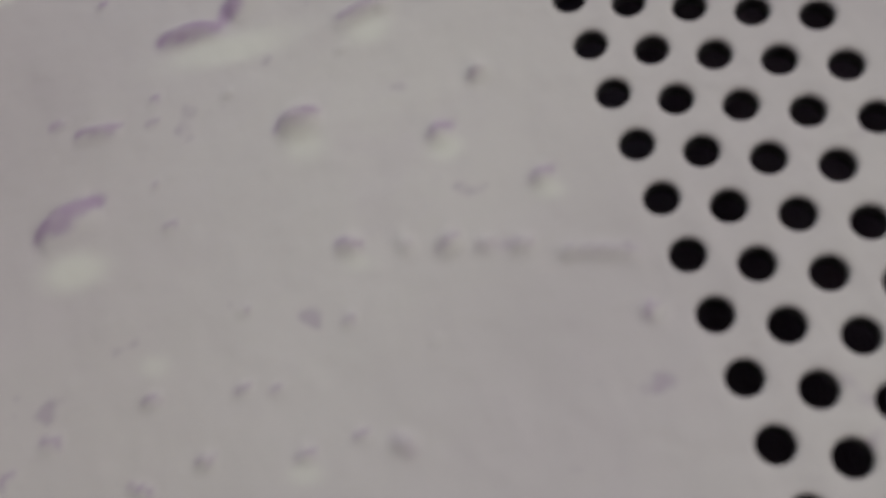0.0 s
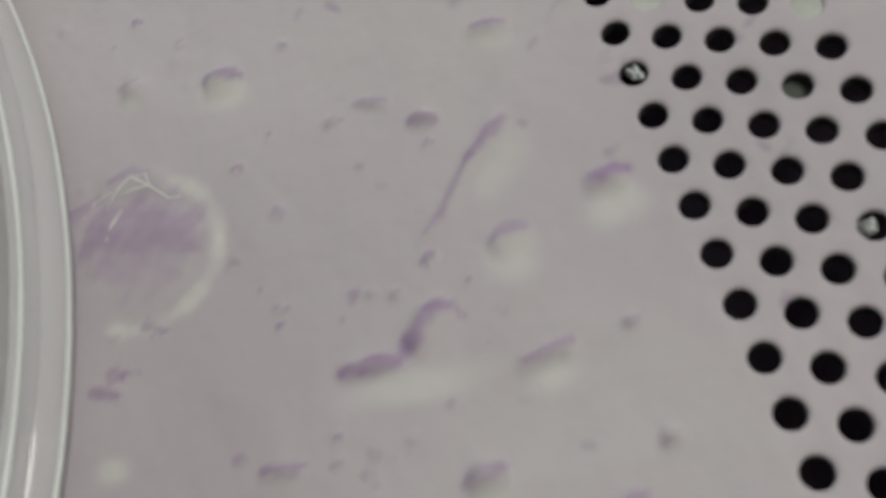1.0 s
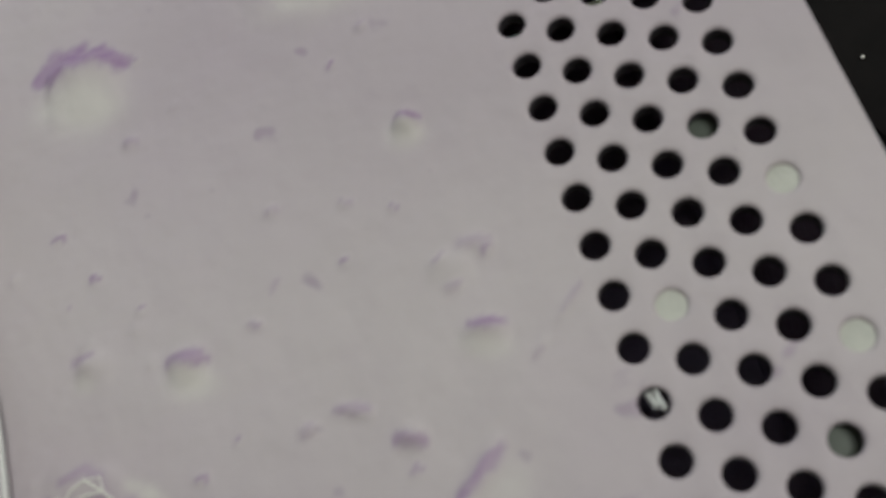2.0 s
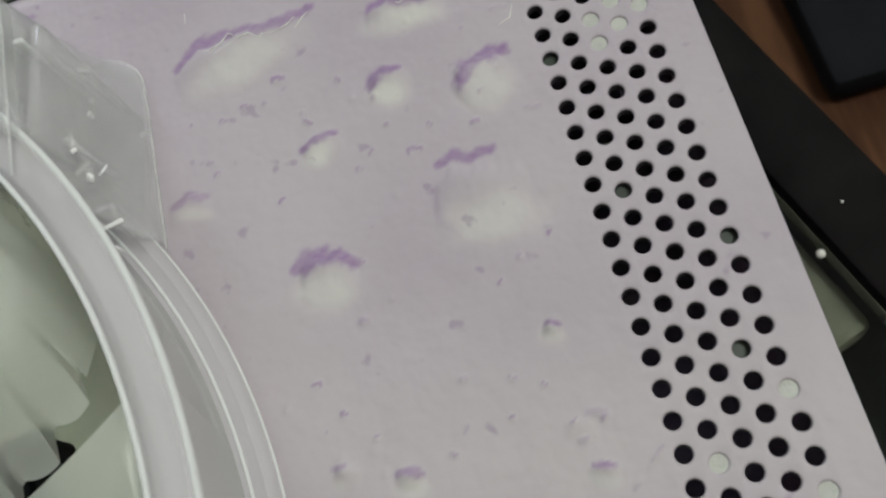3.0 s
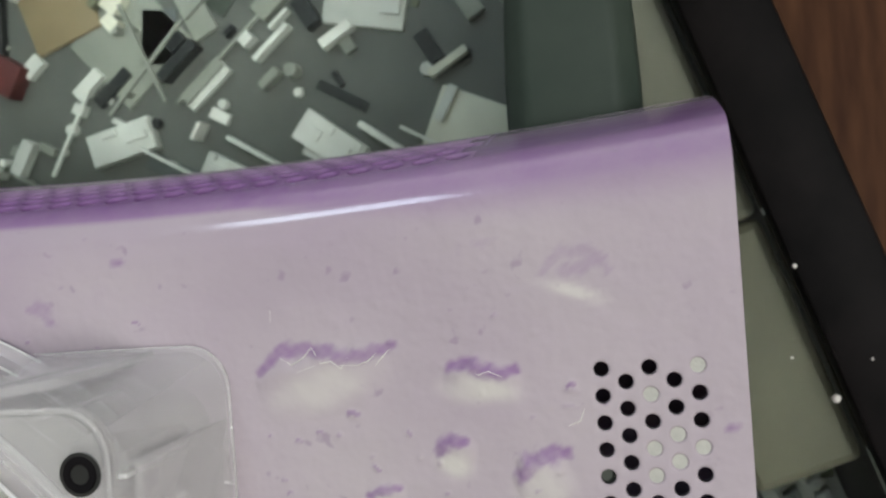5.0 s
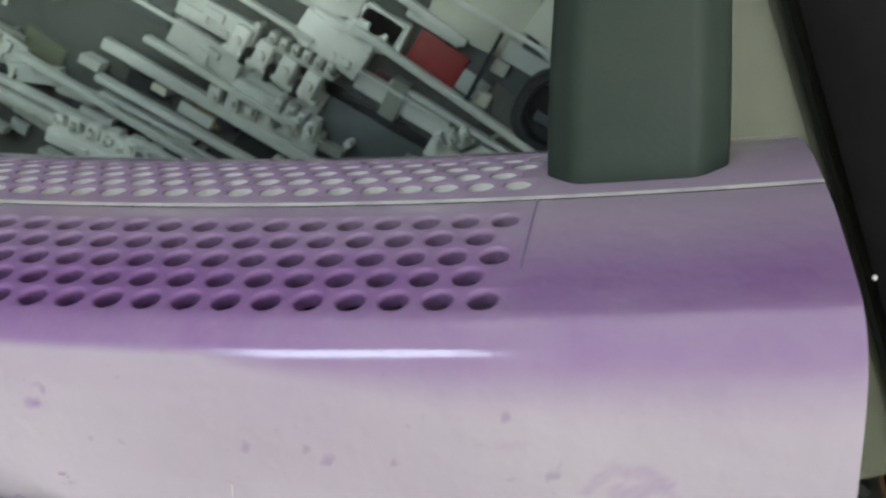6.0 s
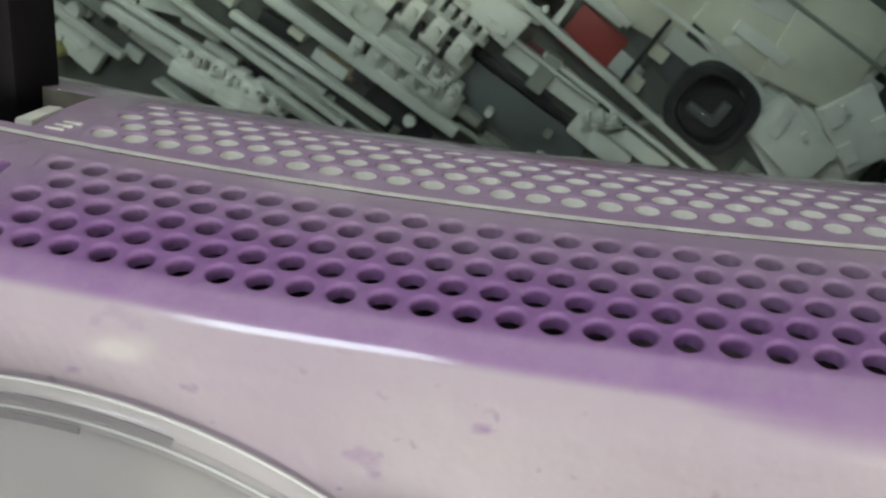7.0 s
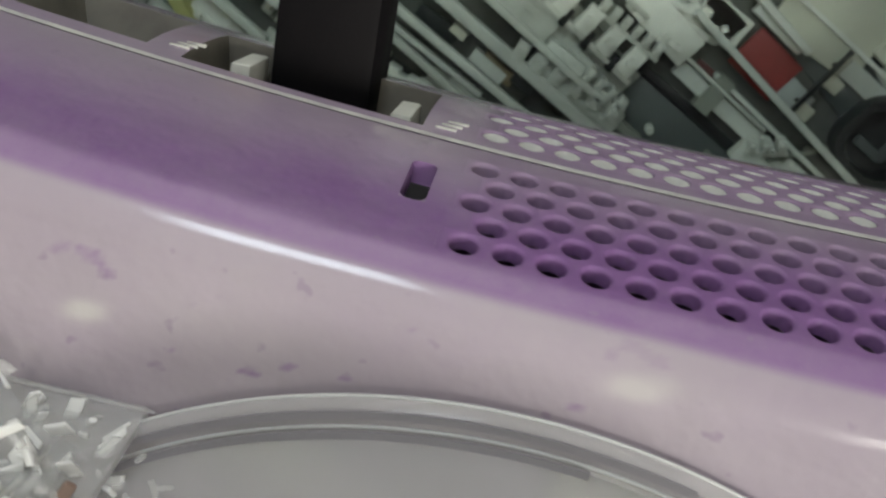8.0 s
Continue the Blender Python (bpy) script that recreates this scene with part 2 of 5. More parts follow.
def dent(x, y, length, width, turn=0.0, depth=0.0006, worn=0.6):
    """A dent or blister in the top face; millimetres and degrees, depth in metres, worn: violet showing on its far side."""
    DENTS.append((x / 1000, y / 1000, length / 2000, width / 2000, math.cos(radians(turn)), math.sin(radians(turn)), depth, worn))


STROKES, HOLLOWS = [], []       # violet scuffs, pale hollows


def stroke(width, worn, *pts):
    """A violet scuff along the edge of a blister; millimetres."""
    STROKES.append((width / 1000, worn, [(x / 1000, y / 1000) for x, y in pts]))


def hollow(x, y, a, b, turn, pale):
    """A shallow hollow where pale overspray lies, its lit side painted in too; half lengths in millimetres."""
    HOLLOWS.append((x / 1000, y / 1000, a / 1000, b / 1000, math.cos(radians(turn)), math.sin(radians(turn)), pale))


def ripple(x, y, k):
    return 0.5 * np.sin(x * 2100 * k + 2.1 * np.sin(y * 1700 * k)) + 0.5 * np.sin(y * 2600 * k + 1.7 * np.sin(x * 1400 * k + 1))


def scuffs(xs, ys):
    """Violet and pale overspray of the scuffs at the given places; the pale also paints in their lit sides."""
    stain, pale_lit = np.zeros_like(xs), np.zeros_like(xs)
    for width, worn, pts in STROKES:
        px, py = [p[0] for p in pts], [p[1] for p in pts]
        near = (xs > min(px) - 2 * width) & (xs < max(px) + 2 * width) & (ys > min(py) - 2 * width) & (ys < max(py) + 2 * width)
        if not near.any():
            continue
        x, y = xs[near], ys[near]
        best = np.full_like(x, 9.0)
        n = len(pts) - 1
        for i in range(n):
            (ax, ay), (bx, by) = pts[i], pts[i + 1]
            ll = max((bx - ax) ** 2 + (by - ay) ** 2, 1e-9)
            f = np.clip(((x - ax) * (bx - ax) + (y - ay) * (by - ay)) / ll, 0, 1)
            d = np.hypot(x - ax - f * (bx - ax), y - ay - f * (by - ay))
            along = (i + f) / n
            best = np.minimum(best, d / (width * 0.78 * (0.50 + 0.50 * np.sin(math.pi * (0.12 + 0.76 * along)))))
        best = best + 0.28 * ripple(x, y, 1.0) + 0.12 * ripple(y, x, 2.3)
        mark = np.clip((1.25 - best) / 0.95, 0, 1)
        mark = mark * mark * (3 - 2 * mark)
        stain[near] = np.maximum(stain[near], 0.76 * worn * mark * (0.86 + 0.14 * ripple(x, y, 1.7)))
    for hx, hy, a, b, c, s, pale in HOLLOWS:
        near = (np.abs(xs - hx) < 1.7 * max(a, b)) & (np.abs(ys - hy) < 1.7 * max(a, b))
        if not near.any():
            continue
        dx, dy = xs[near] - hx, ys[near] - hy
        u, v = (dx * c + dy * s) / a, (-dx * s + dy * c) / b
        r = u * u + v * v + 0.25 * ripple(dx + hx, dy, 0.5)
        pale_lit[near] = np.maximum(pale_lit[near], pale * np.exp(-np.clip(r, 0, 9) ** 1.5))
    return stain, pale_lit * (1 - 0.8 * stain)


dent(-13.7, -63.6, 2.2, 1.5, -21, 0.00035, 0.7)
dent(-4.9, -60.9, 1.6, 0.6, 43, 0.00020, 0.4)
dent(-18.8, -74.6, 1.0, 0.8, -24, 0.00025, 0.7)
dent(-2.7, -104.4, 1.0, 1.4, 37, 0.00030, 0.4)
dent(-11.0, -73.8, 2.8, 2.2, 19, 0.00040, 0.8)
dent(-8.7, -44.1, 2.0, 2.2, -15, 0.00040, 0.9)
dent(-25.3, -90.3, 0.9, 0.8, -21, 0.00020, 0.5)
dent(-21.1, -105.2, 1.1, 0.9, -15, 0.00030, 0.5)
dent(-21.7, -101.5, 0.8, 0.6, -23, 0.00020, 0.5)
dent(-6.8, -53.4, 2.5, 1.7, -14, 0.00020, 0.3)
dent(-21.5, -78.4, 4.2, 1.7, -12, 0.00050, 0.9)
dent(-7.8, -59.1, 3.2, 2.3, -16, 0.00030, 0.7)
dent(-18.6, -9.5, 5.1, 5.5, -9, 0.00060, 0.9)
dent(-7.4, -98.8, 1.3, 1.1, -18, 0.00030, 0.6)
dent(-112.5, 19.8, 1.2, 0.6, 14, 0.00015, 0.6)
dent(-8.7, -55.6, 1.5, 0.7, -4, 0.00020, 0.7)
dent(-16.0, -95.4, 1.6, 1.4, -22, 0.00040, 0.7)
dent(-21.5, -73.4, 0.7, 0.6, -27, 0.00020, 0.7)
dent(-24.5, -82.0, 0.6, 0.6, -18, 0.00020, 0.7)
dent(-24.4, -19.4, 1.0, 0.7, -6, 0.00015, 0.5)
dent(-6.1, -54.0, 1.0, 0.7, 29, 0.00020, 0.6)
dent(-33.1, -52.2, 1.9, 1.7, -16, 0.00035, 0.7)
dent(-13.1, -96.6, 1.1, 1.2, -22, 0.00030, 0.5)
dent(-124.2, 20.4, 0.8, 0.6, 14, 0.00020, 0.9)
dent(-33.8, -7.0, 0.9, 0.7, -6, 0.00015, 0.6)
dent(-13.9, 16.8, 4.3, 4.2, -11, 0.00020, 0.3)
dent(-29.2, -11.4, 1.5, 0.8, -48, 0.00025, 0.8)
dent(-8.6, -54.4, 3.3, 2.5, -14, 0.00025, 0.3)
dent(-26.8, -61.8, 1.0, 0.8, -24, 0.00020, 0.7)
dent(-135.3, 13.5, 1.5, 0.7, 11, 0.00020, 0.9)
dent(-24.8, -66.1, 1.1, 1.1, -41, 0.00020, 0.5)
dent(-6.0, -81.2, 1.1, 0.8, -22, 0.00020, 0.5)
dent(-32.7, -52.7, 2.7, 2.6, -15, 0.00030, 0.5)
dent(-63.2, 17.3, 2.3, 1.1, -10, 0.00025, 0.9)
dent(-129.6, 13.6, 1.6, 0.8, 11, 0.00020, 0.9)
dent(-11.2, -81.5, 3.7, 1.6, 2, 0.00040, 0.9)
dent(-6.0, -81.3, 1.1, 0.8, 10, 0.00025, 0.6)
dent(-3.7, -2.5, 2.4, 0.6, -9, 0.00015, 0.2)
dent(-145.3, 17.9, 1.4, 0.6, 12, 0.00015, 0.6)
dent(-9.2, -98.0, 1.2, 1.1, -20, 0.00030, 0.5)
dent(-30.4, -30.7, 6.5, 6.5, -7, 0.00075, 0.9)
dent(-5.2, -95.6, 1.3, 1.3, 13, 0.00035, 0.7)
dent(-18.2, -105.2, 0.9, 0.6, -13, 0.00020, 0.5)
dent(-19.8, -61.1, 1.0, 1.1, -24, 0.00025, 0.6)
dent(-11.0, -49.2, 0.7, 0.7, -27, 0.00020, 0.7)
dent(-2.1, -58.6, 4.1, 0.6, 41, 0.00020, 0.5)
dent(-13.6, -63.3, 1.6, 1.1, -14, 0.00020, 0.6)
dent(-26.2, -103.8, 1.2, 0.8, -20, 0.00030, 0.6)
dent(-39.3, -7.6, 1.1, 0.7, -5, 0.00020, 0.7)
dent(-34.1, -100.0, 1.4, 1.1, -21, 0.00030, 0.6)
dent(-71.7, 14.6, 0.8, 0.7, -7, 0.00015, 0.6)
dent(-16.6, -87.0, 2.3, 2.2, 0, 0.00040, 0.7)
dent(-75.5, 11.6, 3.7, 2.5, -5, 0.00035, 0.7)
dent(-11.5, -68.0, 8.6, 1.8, 45, 0.00040, 0.9)
dent(-39.2, -60.5, 3.6, 1.4, 3, 0.00030, 0.7)
dent(-111.0, 19.5, 1.2, 0.6, 14, 0.00015, 0.6)
dent(-11.8, -26.9, 10.5, 11.1, -8, 0.00060, 0.6)
dent(-14.7, -0.4, 9.7, 5.9, -7, 0.00060, 0.9)
dent(-9.1, -53.6, 0.8, 0.7, 30, 0.00020, 0.7)
dent(-15.5, -71.3, 2.7, 0.6, 31, 0.00025, 0.6)
dent(-34.1, -65.5, 10.7, 8.5, -22, 0.00045, 0.28)
dent(-25.0, -83.4, 0.8, 0.6, -23, 0.00020, 0.7)
dent(-4.0, -100.5, 4.5, 1.0, -25, 0.00030, 0.4)
dent(-26.3, -54.7, 2.9, 3.0, -14, 0.00035, 0.7)
dent(-16.8, -87.1, 2.9, 1.9, 6, 0.00040, 0.8)
dent(-28.1, -14.9, 4.9, 4.2, 15, 0.00050, 0.9)
dent(-4.2, -72.4, 3.0, 2.0, -17, 0.00050, 0.9)
dent(-14.1, -75.4, 0.6, 0.6, 31, 0.00015, 0.7)
dent(-21.4, -53.6, 0.9, 0.6, -13, 0.00020, 0.6)
dent(-124.1, 20.3, 0.9, 0.6, 13, 0.00015, 0.8)
dent(-4.0, -4.4, 2.4, 0.6, -9, 0.00015, 0.2)
dent(-34.4, -59.7, 5.7, 2.7, -15, 0.00035, 0.7)
dent(-16.6, -60.9, 2.8, 1.0, -26, 0.00030, 0.7)
dent(-41.7, -12.6, 1.0, 0.7, -6, 0.00015, 0.6)
dent(-22.4, -96.7, 0.8, 0.6, -23, 0.00020, 0.5)
dent(-3.5, -18.5, 2.2, 0.6, -13, 0.00015, 0.2)
dent(-120.3, 20.3, 1.3, 0.6, 13, 0.00015, 0.6)
dent(-31.2, -87.7, 4.1, 2.9, 16, 0.00060, 0.9)
dent(-6.4, -88.1, 1.1, 0.8, 10, 0.00025, 0.6)
dent(-7.6, -58.7, 2.5, 1.1, -12, 0.00030, 0.9)
dent(-8.2, -12.8, 7.0, 8.2, 25, 0.00060, 0.9)
dent(-156.7, 19.7, 5.9, 6.3, -8, 0.00050, 0.8)
dent(-35.4, 1.0, 18.4, 9.6, 10, 0.00070, 0.9)
dent(-28.3, -99.7, 1.2, 0.9, -20, 0.00030, 0.6)
dent(-41.0, -14.4, 0.9, 0.7, -6, 0.00015, 0.6)
dent(-45.0, -17.7, 5.3, 5.1, -3, 0.00045, 0.5)
dent(-23.4, -100.8, 0.9, 0.7, -18, 0.00025, 0.6)
dent(-138.6, 12.0, 2.9, 1.5, 2, 0.00030, 0.95)
dent(-61.1, 8.9, 1.3, 0.7, -9, 0.00020, 0.7)
dent(-17.2, -19.3, 0.8, 0.7, -7, 0.00015, 0.8)
dent(-95.8, 14.5, 0.7, 0.6, 16, 0.00015, 0.8)
dent(-8.6, -43.6, 1.6, 2.0, -22, 0.00045, 0.9)
dent(-28.3, -82.7, 3.1, 1.2, -7, 0.00035, 0.8)
dent(-36.4, -6.6, 0.9, 0.7, -6, 0.00020, 0.6)
dent(-10.9, -97.3, 1.6, 1.6, 0, 0.00040, 0.6)
dent(-30.6, -81.2, 1.0, 0.6, 0, 0.00020, 0.8)
dent(-16.3, -106.4, 1.6, 1.2, -52, 0.00035, 0.5)
dent(-13.9, -47.7, 1.2, 0.7, -24, 0.00020, 0.4)
dent(-20.3, -73.9, 0.9, 0.6, -21, 0.00025, 0.7)
dent(-24.1, -60.3, 0.5, 0.6, -11, 0.00015, 0.8)
dent(-138.5, 17.8, 1.1, 0.6, 10, 0.00015, 0.7)
dent(-74.9, 10.8, 5.0, 3.6, -29, 0.00040, 0.7)
dent(-31.7, -4.4, 1.9, 1.4, -9, 0.00020, 0.7)
dent(-6.3, -88.3, 1.5, 1.3, 16, 0.00030, 0.8)
dent(-14.9, -51.5, 0.7, 0.7, 16, 0.00020, 0.8)
dent(-26.0, -72.8, 1.3, 0.6, -18, 0.00020, 0.5)
dent(-38.6, -73.7, 2.7, 0.9, -24, 0.00030, 0.8)
dent(-9.5, -91.0, 1.4, 1.8, 8, 0.00040, 0.8)
dent(-138.7, 17.8, 1.4, 0.6, 12, 0.00015, 0.7)
dent(-102.9, 22.0, 6.7, 3.7, 3, 0.00035, 0.9)
dent(-147.2, 12.4, 0.8, 0.6, 14, 0.00015, 0.9)
dent(-107.5, 16.0, 2.0, 0.7, 11, 0.00020, 0.9)
dent(-17.3, -77.2, 4.1, 2.5, 37, 0.00060, 0.9)
dent(-17.1, -99.3, 0.9, 0.9, -18, 0.00020, 0.5)
dent(-26.6, -54.5, 2.7, 2.2, -17, 0.00040, 0.8)
dent(-42.7, -86.1, 2.3, 1.9, 15, 0.00040, 0.9)
dent(-2.4, 13.0, 9.1, 7.3, -6, 0.00050, 0.5)
dent(-29.8, -104.0, 1.7, 0.6, -33, 0.00030, 0.7)
dent(-144.8, 11.9, 2.6, 0.6, 13, 0.00015, 0.6)
stroke(1.4, 0.85, (-43.9, 1.7), (-41.3, 4.0), (-35.9, 4.2), (-31.6, 2.9), (-27.9, 3.6), (-26.1, 4.4))
stroke(1.6, 0.75, (-40.8, 4.6), (-37.7, 4.2), (-34.1, 4.1))
stroke(1.4, 0.95, (-18.7, 1.0), (-16.7, 1.7), (-14.7, 0.7), (-12.9, 0.0), (-10.4, 0.6))
stroke(1.4, 0.95, (-20.9, -9.6), (-19.7, -8.3), (-17.4, -8.2))
stroke(1.9, 0.95, (-10.6, -12.9), (-9.2, -11.0), (-6.6, -10.2), (-4.9, -9.9))
stroke(1.0, 0.90, (-30.5, -14.8), (-28.2, -14.2), (-26.3, -14.0))
stroke(1.3, 0.50, (-46.6, -17.0), (-44.9, -16.4), (-43.1, -16.7))
stroke(1.1, 0.85, (-15.5, -21.9), (-13.7, -21.3), (-11.8, -22.2), (-9.1, -21.8))
stroke(1.7, 0.90, (-32.7, -29.7), (-31.2, -28.7), (-29.2, -29.0), (-27.5, -30.4))
stroke(1.3, 0.45, (-6.3, 12.2), (-3.8, 14.8), (0.4, 14.4), (1.7, 12.0))
stroke(1.8, 0.50, (-3.8, 12.2), (-1.1, 12.8), (1.1, 13.4))
stroke(1.2, 0.35, (-14.5, 16.3), (-12.4, 16.8))
stroke(1.7, 0.55, (-76.6, 11.5), (-74.5, 11.9), (-73.8, 9.8))
stroke(0.8, 0.90, (-63.9, 17.4), (-62.5, 17.1))
stroke(0.8, 0.18, (-16.7, -24.6), (-17.0, -28.6), (-15.3, -30.8))
stroke(0.9, 0.85, (-23.3, -78.3), (-21.7, -78.5), (-19.7, -78.7), (-18.1, -77.5), (-16.8, -76.4), (-15.6, -76.5))
stroke(0.4, 0.50, (-15.6, -76.5), (-15.1, -77.5))
stroke(0.8, 0.75, (-8.8, -65.6), (-10.2, -66.6), (-11.9, -67.6))
stroke(0.5, 0.50, (-11.9, -67.6), (-13.4, -69.3), (-14.5, -70.5), (-15.9, -71.4))
stroke(1.0, 0.80, (-5.1, -72.0), (-4.0, -72.1), (-2.8, -72.1))
stroke(0.9, 0.60, (-11.9, -73.5), (-11.0, -73.2), (-10.0, -73.3))
stroke(0.7, 0.65, (-12.5, -81.4), (-11.2, -81.3), (-9.6, -81.2))
stroke(0.7, 0.70, (-27.1, -53.8), (-26.0, -53.9), (-25.0, -54.6))
stroke(0.6, 0.60, (-33.6, -51.8), (-32.7, -51.6))
stroke(0.5, 0.50, (-17.7, -60.4), (-16.5, -60.6), (-15.6, -61.2))
stroke(0.6, 0.70, (-14.5, -63.1), (-12.9, -63.8))
stroke(0.5, 0.90, (-8.5, -58.1), (-6.6, -58.7))
stroke(0.5, 0.70, (-29.5, -82.3), (-28.3, -82.7), (-27.0, -82.8))
stroke(0.7, 0.60, (-18.0, -87.0), (-16.7, -86.8), (-15.7, -86.8))
stroke(0.7, 0.60, (-39.6, -73.6), (-37.9, -74.3))
stroke(0.4, 0.55, (-6.8, -88.3), (-5.9, -88.2))
stroke(0.5, 0.40, (-6.4, -81.3), (-5.5, -81.2))
stroke(0.7, 0.35, (-20.0, -61.3), (-19.5, -60.9))
stroke(0.6, 0.45, (-35.9, -59.1), (-34.3, -58.8), (-33.1, -59.6))
stroke(0.7, 0.55, (-40.5, -60.6), (-38.7, -60.4), (-37.1, -59.9))
stroke(5.0, 0.55, (-36.9, -63.0), (-34.5, -64.0), (-32.1, -65.0))
stroke(4.1, 0.40, (-36.8, -64.8), (-32.8, -66.3))
stroke(0.5, 0.50, (-31.1, -81.1), (-30.4, -81.2))
stroke(0.4, 0.50, (-25.2, -83.4), (-24.6, -83.4))
stroke(0.4, 0.50, (-21.6, -73.4), (-21.0, -73.4))
stroke(0.4, 0.50, (-20.5, -73.9), (-20.0, -74.0))
stroke(0.4, 0.50, (-19.0, -74.6), (-18.5, -74.5))
stroke(1.5, 0.80, (-34.0, -29.1), (-32.4, -28.1), (-30.5, -28.3), (-27.9, -29.8))
stroke(0.7, 0.95, (-9.2, -43.2), (-7.9, -43.6))
stroke(0.8, 0.70, (-27.6, -54.0), (-26.5, -54.0), (-25.6, -54.7))
stroke(0.6, 0.50, (-34.2, -51.7), (-33.0, -51.8))
stroke(0.5, 0.85, (-8.6, -58.3), (-6.5, -58.7))
stroke(0.4, 0.40, (-9.2, -55.6), (-8.1, -55.5))
stroke(0.4, 0.50, (-17.9, -60.5), (-15.7, -61.2))
stroke(0.5, 0.60, (-14.7, -63.4), (-12.9, -64.1))
stroke(0.3, 0.35, (-2.9, -59.2), (-1.4, -58.0))
stroke(0.2, 0.30, (-5.5, -61.4), (-4.6, -60.9))
stroke(0.4, 0.35, (-20.0, -51.8), (-19.5, -51.1))
stroke(1.1, 0.80, (-33.0, -88.1), (-31.5, -87.7), (-29.2, -87.0))
stroke(0.7, 0.45, (-17.6, -86.6), (-15.8, -86.6))
stroke(0.7, 0.60, (-9.8, -90.9), (-8.8, -90.7))
stroke(0.5, 0.50, (-5.7, -95.4), (-4.5, -95.3))
stroke(0.5, 0.50, (-16.5, -95.0), (-15.3, -95.6))
stroke(0.5, 0.40, (-11.4, -97.4), (-10.4, -97.0))
stroke(0.4, 0.25, (-13.3, -96.6), (-12.8, -96.6))
stroke(0.5, 0.30, (-9.5, -98.0), (-7.0, -98.8))
stroke(0.3, 0.25, (-5.5, -99.8), (-1.9, -101.3))
stroke(0.6, 0.25, (-16.6, -105.9), (-15.9, -106.9))
stroke(1.0, 0.60, (-160.3, 20.7), (-158.5, 21.1))
stroke(1.2, 0.75, (-157.4, 21.3), (-155.9, 20.8), (-154.4, 19.3))
stroke(0.7, 0.95, (-140.1, 12.1), (-138.4, 12.0))
stroke(0.6, 0.90, (-136.1, 13.4), (-134.9, 13.7))
stroke(0.5, 0.90, (-130.2, 13.7), (-129.0, 13.7))
stroke(0.7, 0.70, (-108.0, 16.1), (-106.8, 16.2))
stroke(0.4, 0.60, (-146.0, 17.9), (-144.9, 17.9))
stroke(0.4, 0.50, (-143.4, 19.2), (-142.7, 19.3))
stroke(0.5, 0.70, (-147.4, 12.4), (-146.9, 12.3))
stroke(0.5, 0.60, (-124.5, 20.5), (-123.7, 20.3))
stroke(1.4, 0.55, (-105.4, 21.6), (-104.1, 22.8), (-101.6, 22.5), (-99.8, 21.8))
stroke(3.3, 0.18, (-126.0, 23.2), (-120.4, 22.7), (-116.2, 23.2))
stroke(0.8, 0.60, (-77.1, 11.5), (-75.4, 12.4), (-74.1, 11.8))
stroke(0.5, 0.60, (-63.8, 16.9), (-62.0, 17.0))
stroke(0.4, 0.50, (-72.0, 14.4), (-71.4, 14.4))
stroke(0.6, 0.45, (-108.1, 15.8), (-106.7, 15.9))
stroke(0.7, 0.30, (-16.5, 14.9), (-16.2, 16.7))
stroke(0.6, 0.35, (-13.3, 16.1), (-11.9, 16.8))
stroke(0.8, 0.60, (-64.0, 17.4), (-62.1, 17.0))
stroke(0.5, 0.50, (-14.8, 22.1), (-13.9, 22.7))
stroke(0.6, 0.40, (-5.2, 13.5), (-2.6, 14.8), (-0.1, 15.1))
hollow(-35.6, -0.7, 6.4, 2.6, 15, 0.50)
hollow(-14.9, -1.7, 4.6, 1.8, -6, 0.70)
hollow(-18.8, -10.9, 2.2, 1.8, -8, 0.75)
hollow(-8.0, -14.1, 3.2, 3.2, 26, 0.50)
hollow(-28.5, -15.9, 1.7, 1.5, 24, 0.70)
hollow(-44.7, -18.6, 2.2, 0.9, -16, 0.45)
hollow(-11.5, -30.1, 5.2, 2.8, -8, 0.50)
hollow(-30.5, -32.6, 3.0, 2.5, -8, 0.55)
hollow(-2.9, 9.8, 4.1, 0.8, -18, 0.60)
hollow(-19.3, -80.4, 4.4, 1.0, -8, 0.40)
hollow(-4.2, -74.1, 1.8, 1.4, -9, 0.45)
hollow(-11.1, -75.0, 1.6, 1.5, -22, 0.40)
hollow(-9.8, -68.8, 1.3, 2.4, -48, 0.30)
hollow(-11.1, -82.8, 1.3, 0.9, 0, 0.40)
hollow(-26.3, -55.5, 1.7, 0.9, -24, 0.45)
hollow(-8.0, -59.7, 1.6, 0.8, -27, 0.35)
for _k in range(17):             # pale rim of the large round blister
    _a = radians(52 - 10.5 * _k)
    hollow(-34.6 + 5.7 * math.cos(_a), -65.2 + 5.4 * math.sin(_a), 0.42 + 0.25 * math.sin(2.1 * _k) ** 2, 0.9, 52 - 10.5 * _k, 0.40 + 0.14 * math.sin(1.3 * _k))
hollow(-39.0, -79.1, 1.1, 0.8, -15, 0.45)
hollow(-16.7, -87.9, 0.9, 0.3, -18, 0.35)
hollow(-32.0, -32.2, 2.8, 1.5, -8, 0.50)
hollow(-33.6, -32.0, 1.0, 0.7, -24, 0.50)
hollow(-8.9, -44.5, 1.3, 1.0, -27, 0.50)
hollow(-26.5, -55.7, 1.7, 1.1, -21, 0.50)
hollow(-33.6, -53.3, 0.9, 0.7, -21, 0.35)
hollow(-14.1, -31.2, 2.3, 0.7, -25, 0.40)
hollow(-31.3, -90.8, 2.0, 1.2, -11, 0.45)
hollow(-16.7, -88.5, 1.3, 1.0, -23, 0.40)
hollow(-9.4, -92.0, 1.0, 0.7, -24, 0.45)
hollow(-5.1, -96.4, 0.9, 0.5, -21, 0.35)
